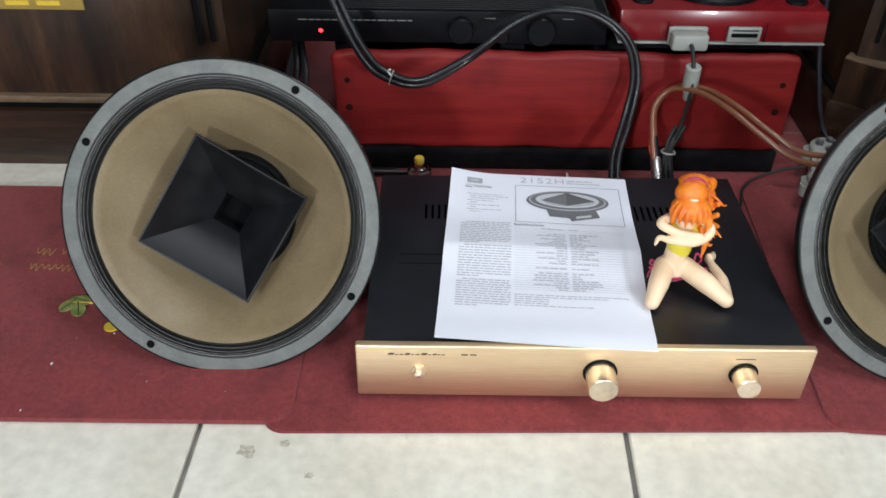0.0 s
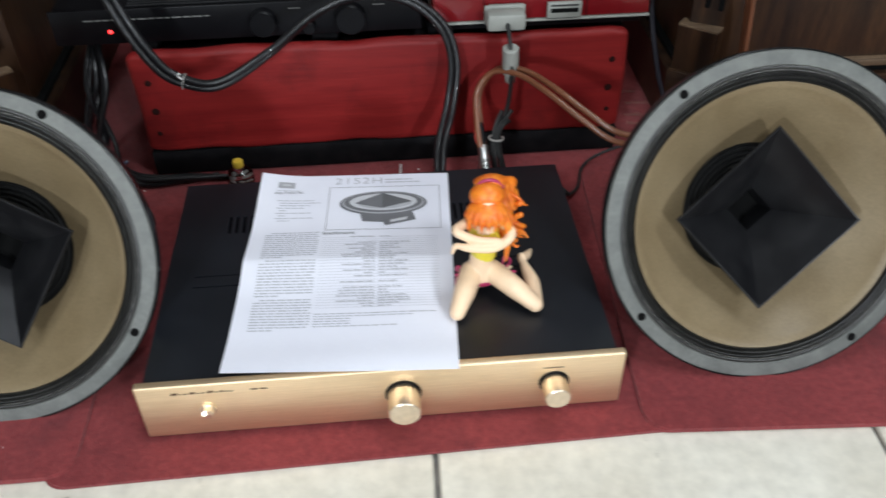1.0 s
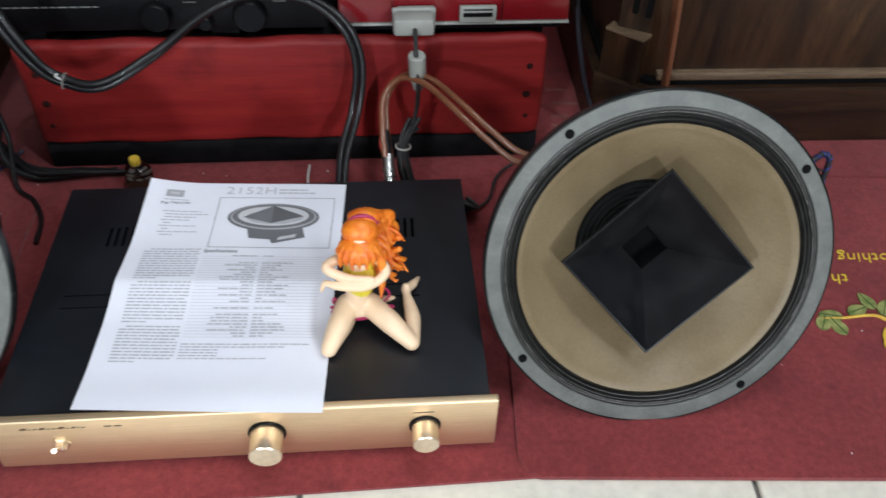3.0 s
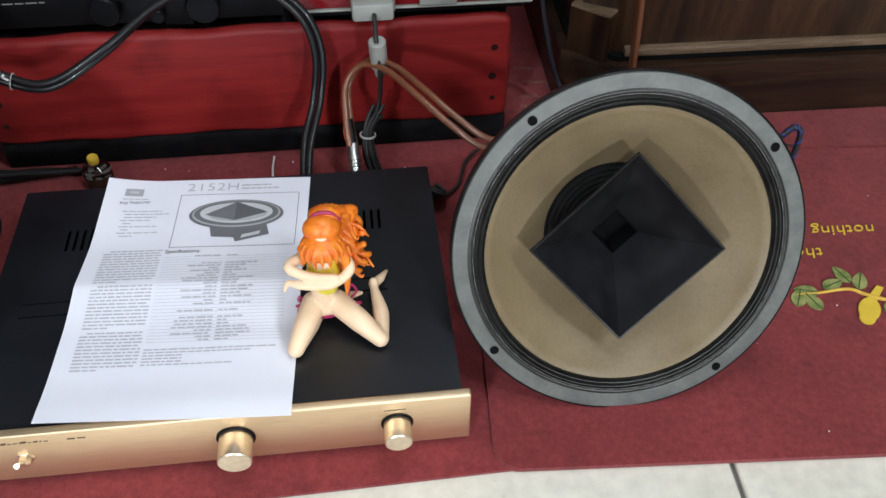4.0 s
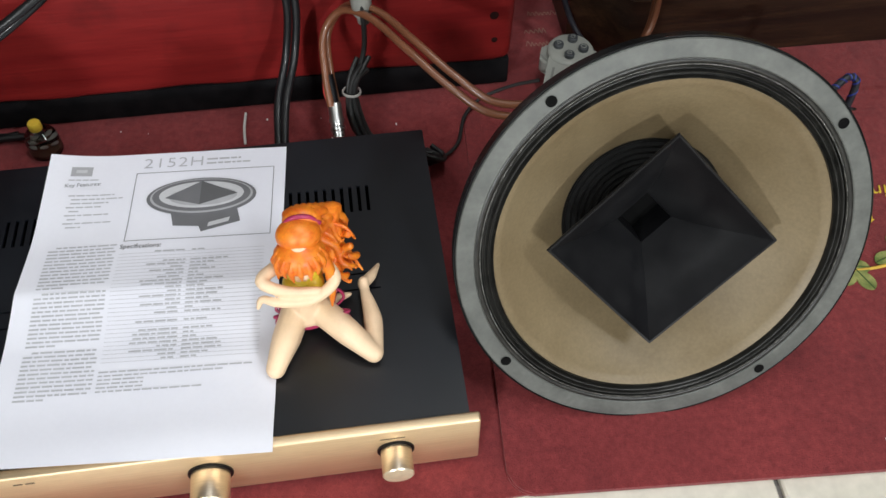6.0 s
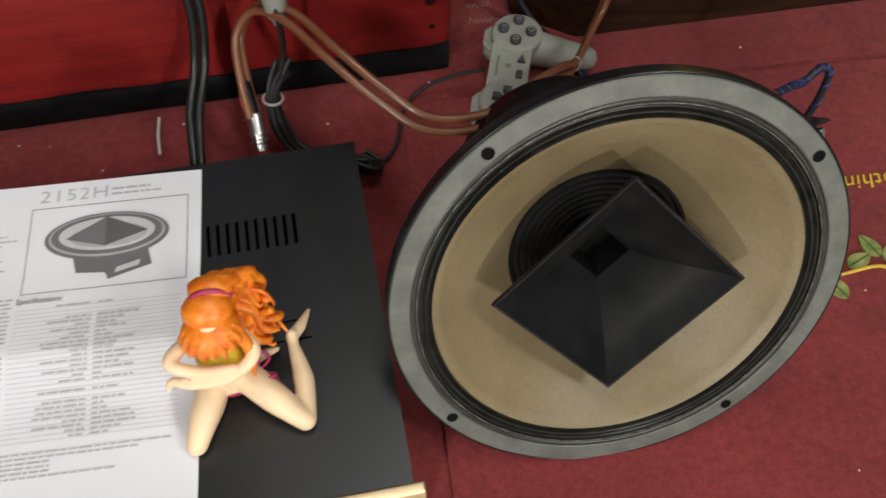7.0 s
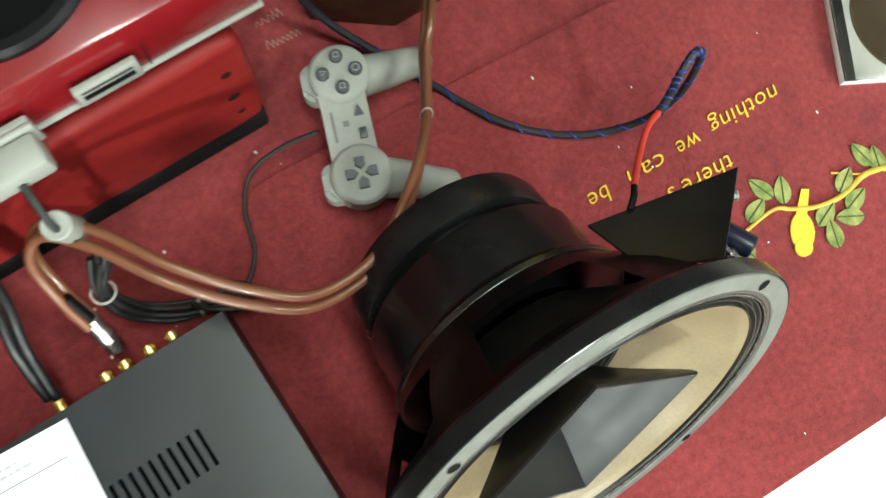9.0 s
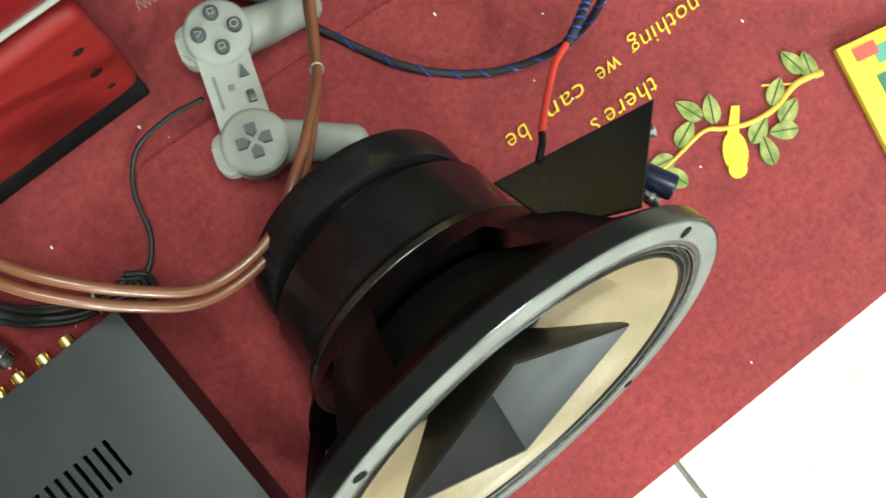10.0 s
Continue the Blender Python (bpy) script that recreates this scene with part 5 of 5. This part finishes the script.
for s, q in ((-1, 0.8), (1, 1.6)):
    c, y, z = 0.105 + s * 0.0195, 0.100, Z + 0.023
    for dx, dy, dz in ((0.006, 0.007, 0.006), (0.008, -0.005, 0.003)):
        add_limb(bm, [(c, y, z), (c + s * q * dx * 0.5, y + q * dy, z + q * dz), (c + s * q * dx, y + q * dy * 0.6, z + q * dz * 0.5), (c, y, z)], [0.0011, 0.0014, 0.0011], MAG, 6, 6)
    for dx, dy in ((0.002, -0.004), (0.007, -0.003)):
        add_limb(bm, [(c, y, z), (c + s * q * dx, y + q * dy * 0.6, z - 0.005), (c + s * q * dx * 1.2, y + q * dy, z - 0.012)], [0.0011, 0.0009], MAG, 6, 4)
fig_mats = [plain("ivory_vinyl", (0.88, 0.64, 0.42), 0.42), surface("orange_vinyl", (0.74, 0.14, 0.012), (0.88, 0.27, 0.02), 0.4, 0, 120, 500), plain("yellow_vinyl", (0.78, 0.64, 0.05), 0.4), plain("magenta_vinyl", (0.40, 0.03, 0.10), 0.4)]
tagged(part("figurine", bm, fig_mats, None, smooth=60), "small kneeling vinyl figurine with orange hair on the amplifier", "figurine")

# crumbs of lint on the doormats
bm = bmesh.new()
rng = random.Random(11)
for k in range(64):
    x, y = rng.uniform(-0.85, 0.82), rng.uniform(-0.03, 0.42)
    if 0.2 < x < 0.32 and y < 0.2 or -0.22 < x < 0.235 and y < 0.32:
        y = rng.uniform(0.33, 0.425)
    r = rng.uniform(0.0004, 0.0013)
    z = 0.0085 if x > 0.25 and y < 0.36 or x < -0.31 else 0.0052
    bmesh.ops.create_icosphere(bm, subdivisions=1, radius=r, matrix=Matrix.Translation((x, y, z)) @ Matrix.Diagonal((1, rng.uniform(0.6, 2.2), 0.7, 1)))
tagged(part("lint", bm, M_WHITE), "tiny white crumbs of lint scattered on the doormats", "lint", "", "stuff")
for k, (x, y, w) in enumerate(((0.372, 0.585, 0.030), (0.378, 0.552, 0.036), (0.368, 0.520, 0.022), (0.366, 0.497, 0.028))):
    stitches(mat_rear, x, y, 0.0045, w, 0.0065, -4, M_PALE, "pale unreadable stitched word", 20 + k)

# old dirt on the tiles
for k, (x, y, r) in enumerate(((-0.322, -0.066, 0.011), (-0.286, -0.056, 0.006), (-0.258, -0.094, 0.005), (0.55, -0.13, 0.006), (0.63, -0.10, 0.008))):
    dice = random.Random(50 + k)
    out = [(x + r * q * math.cos(a), y + 0.8 * r * q * math.sin(a)) for a, q in ((2 * math.pi * i / 14, dice.uniform(0.55, 1.15)) for i in range(14))]
    part("smudge", prism(out, 0.0001, 0.0004), M_SMUDGE, floor, "grey-brown dirt spot")
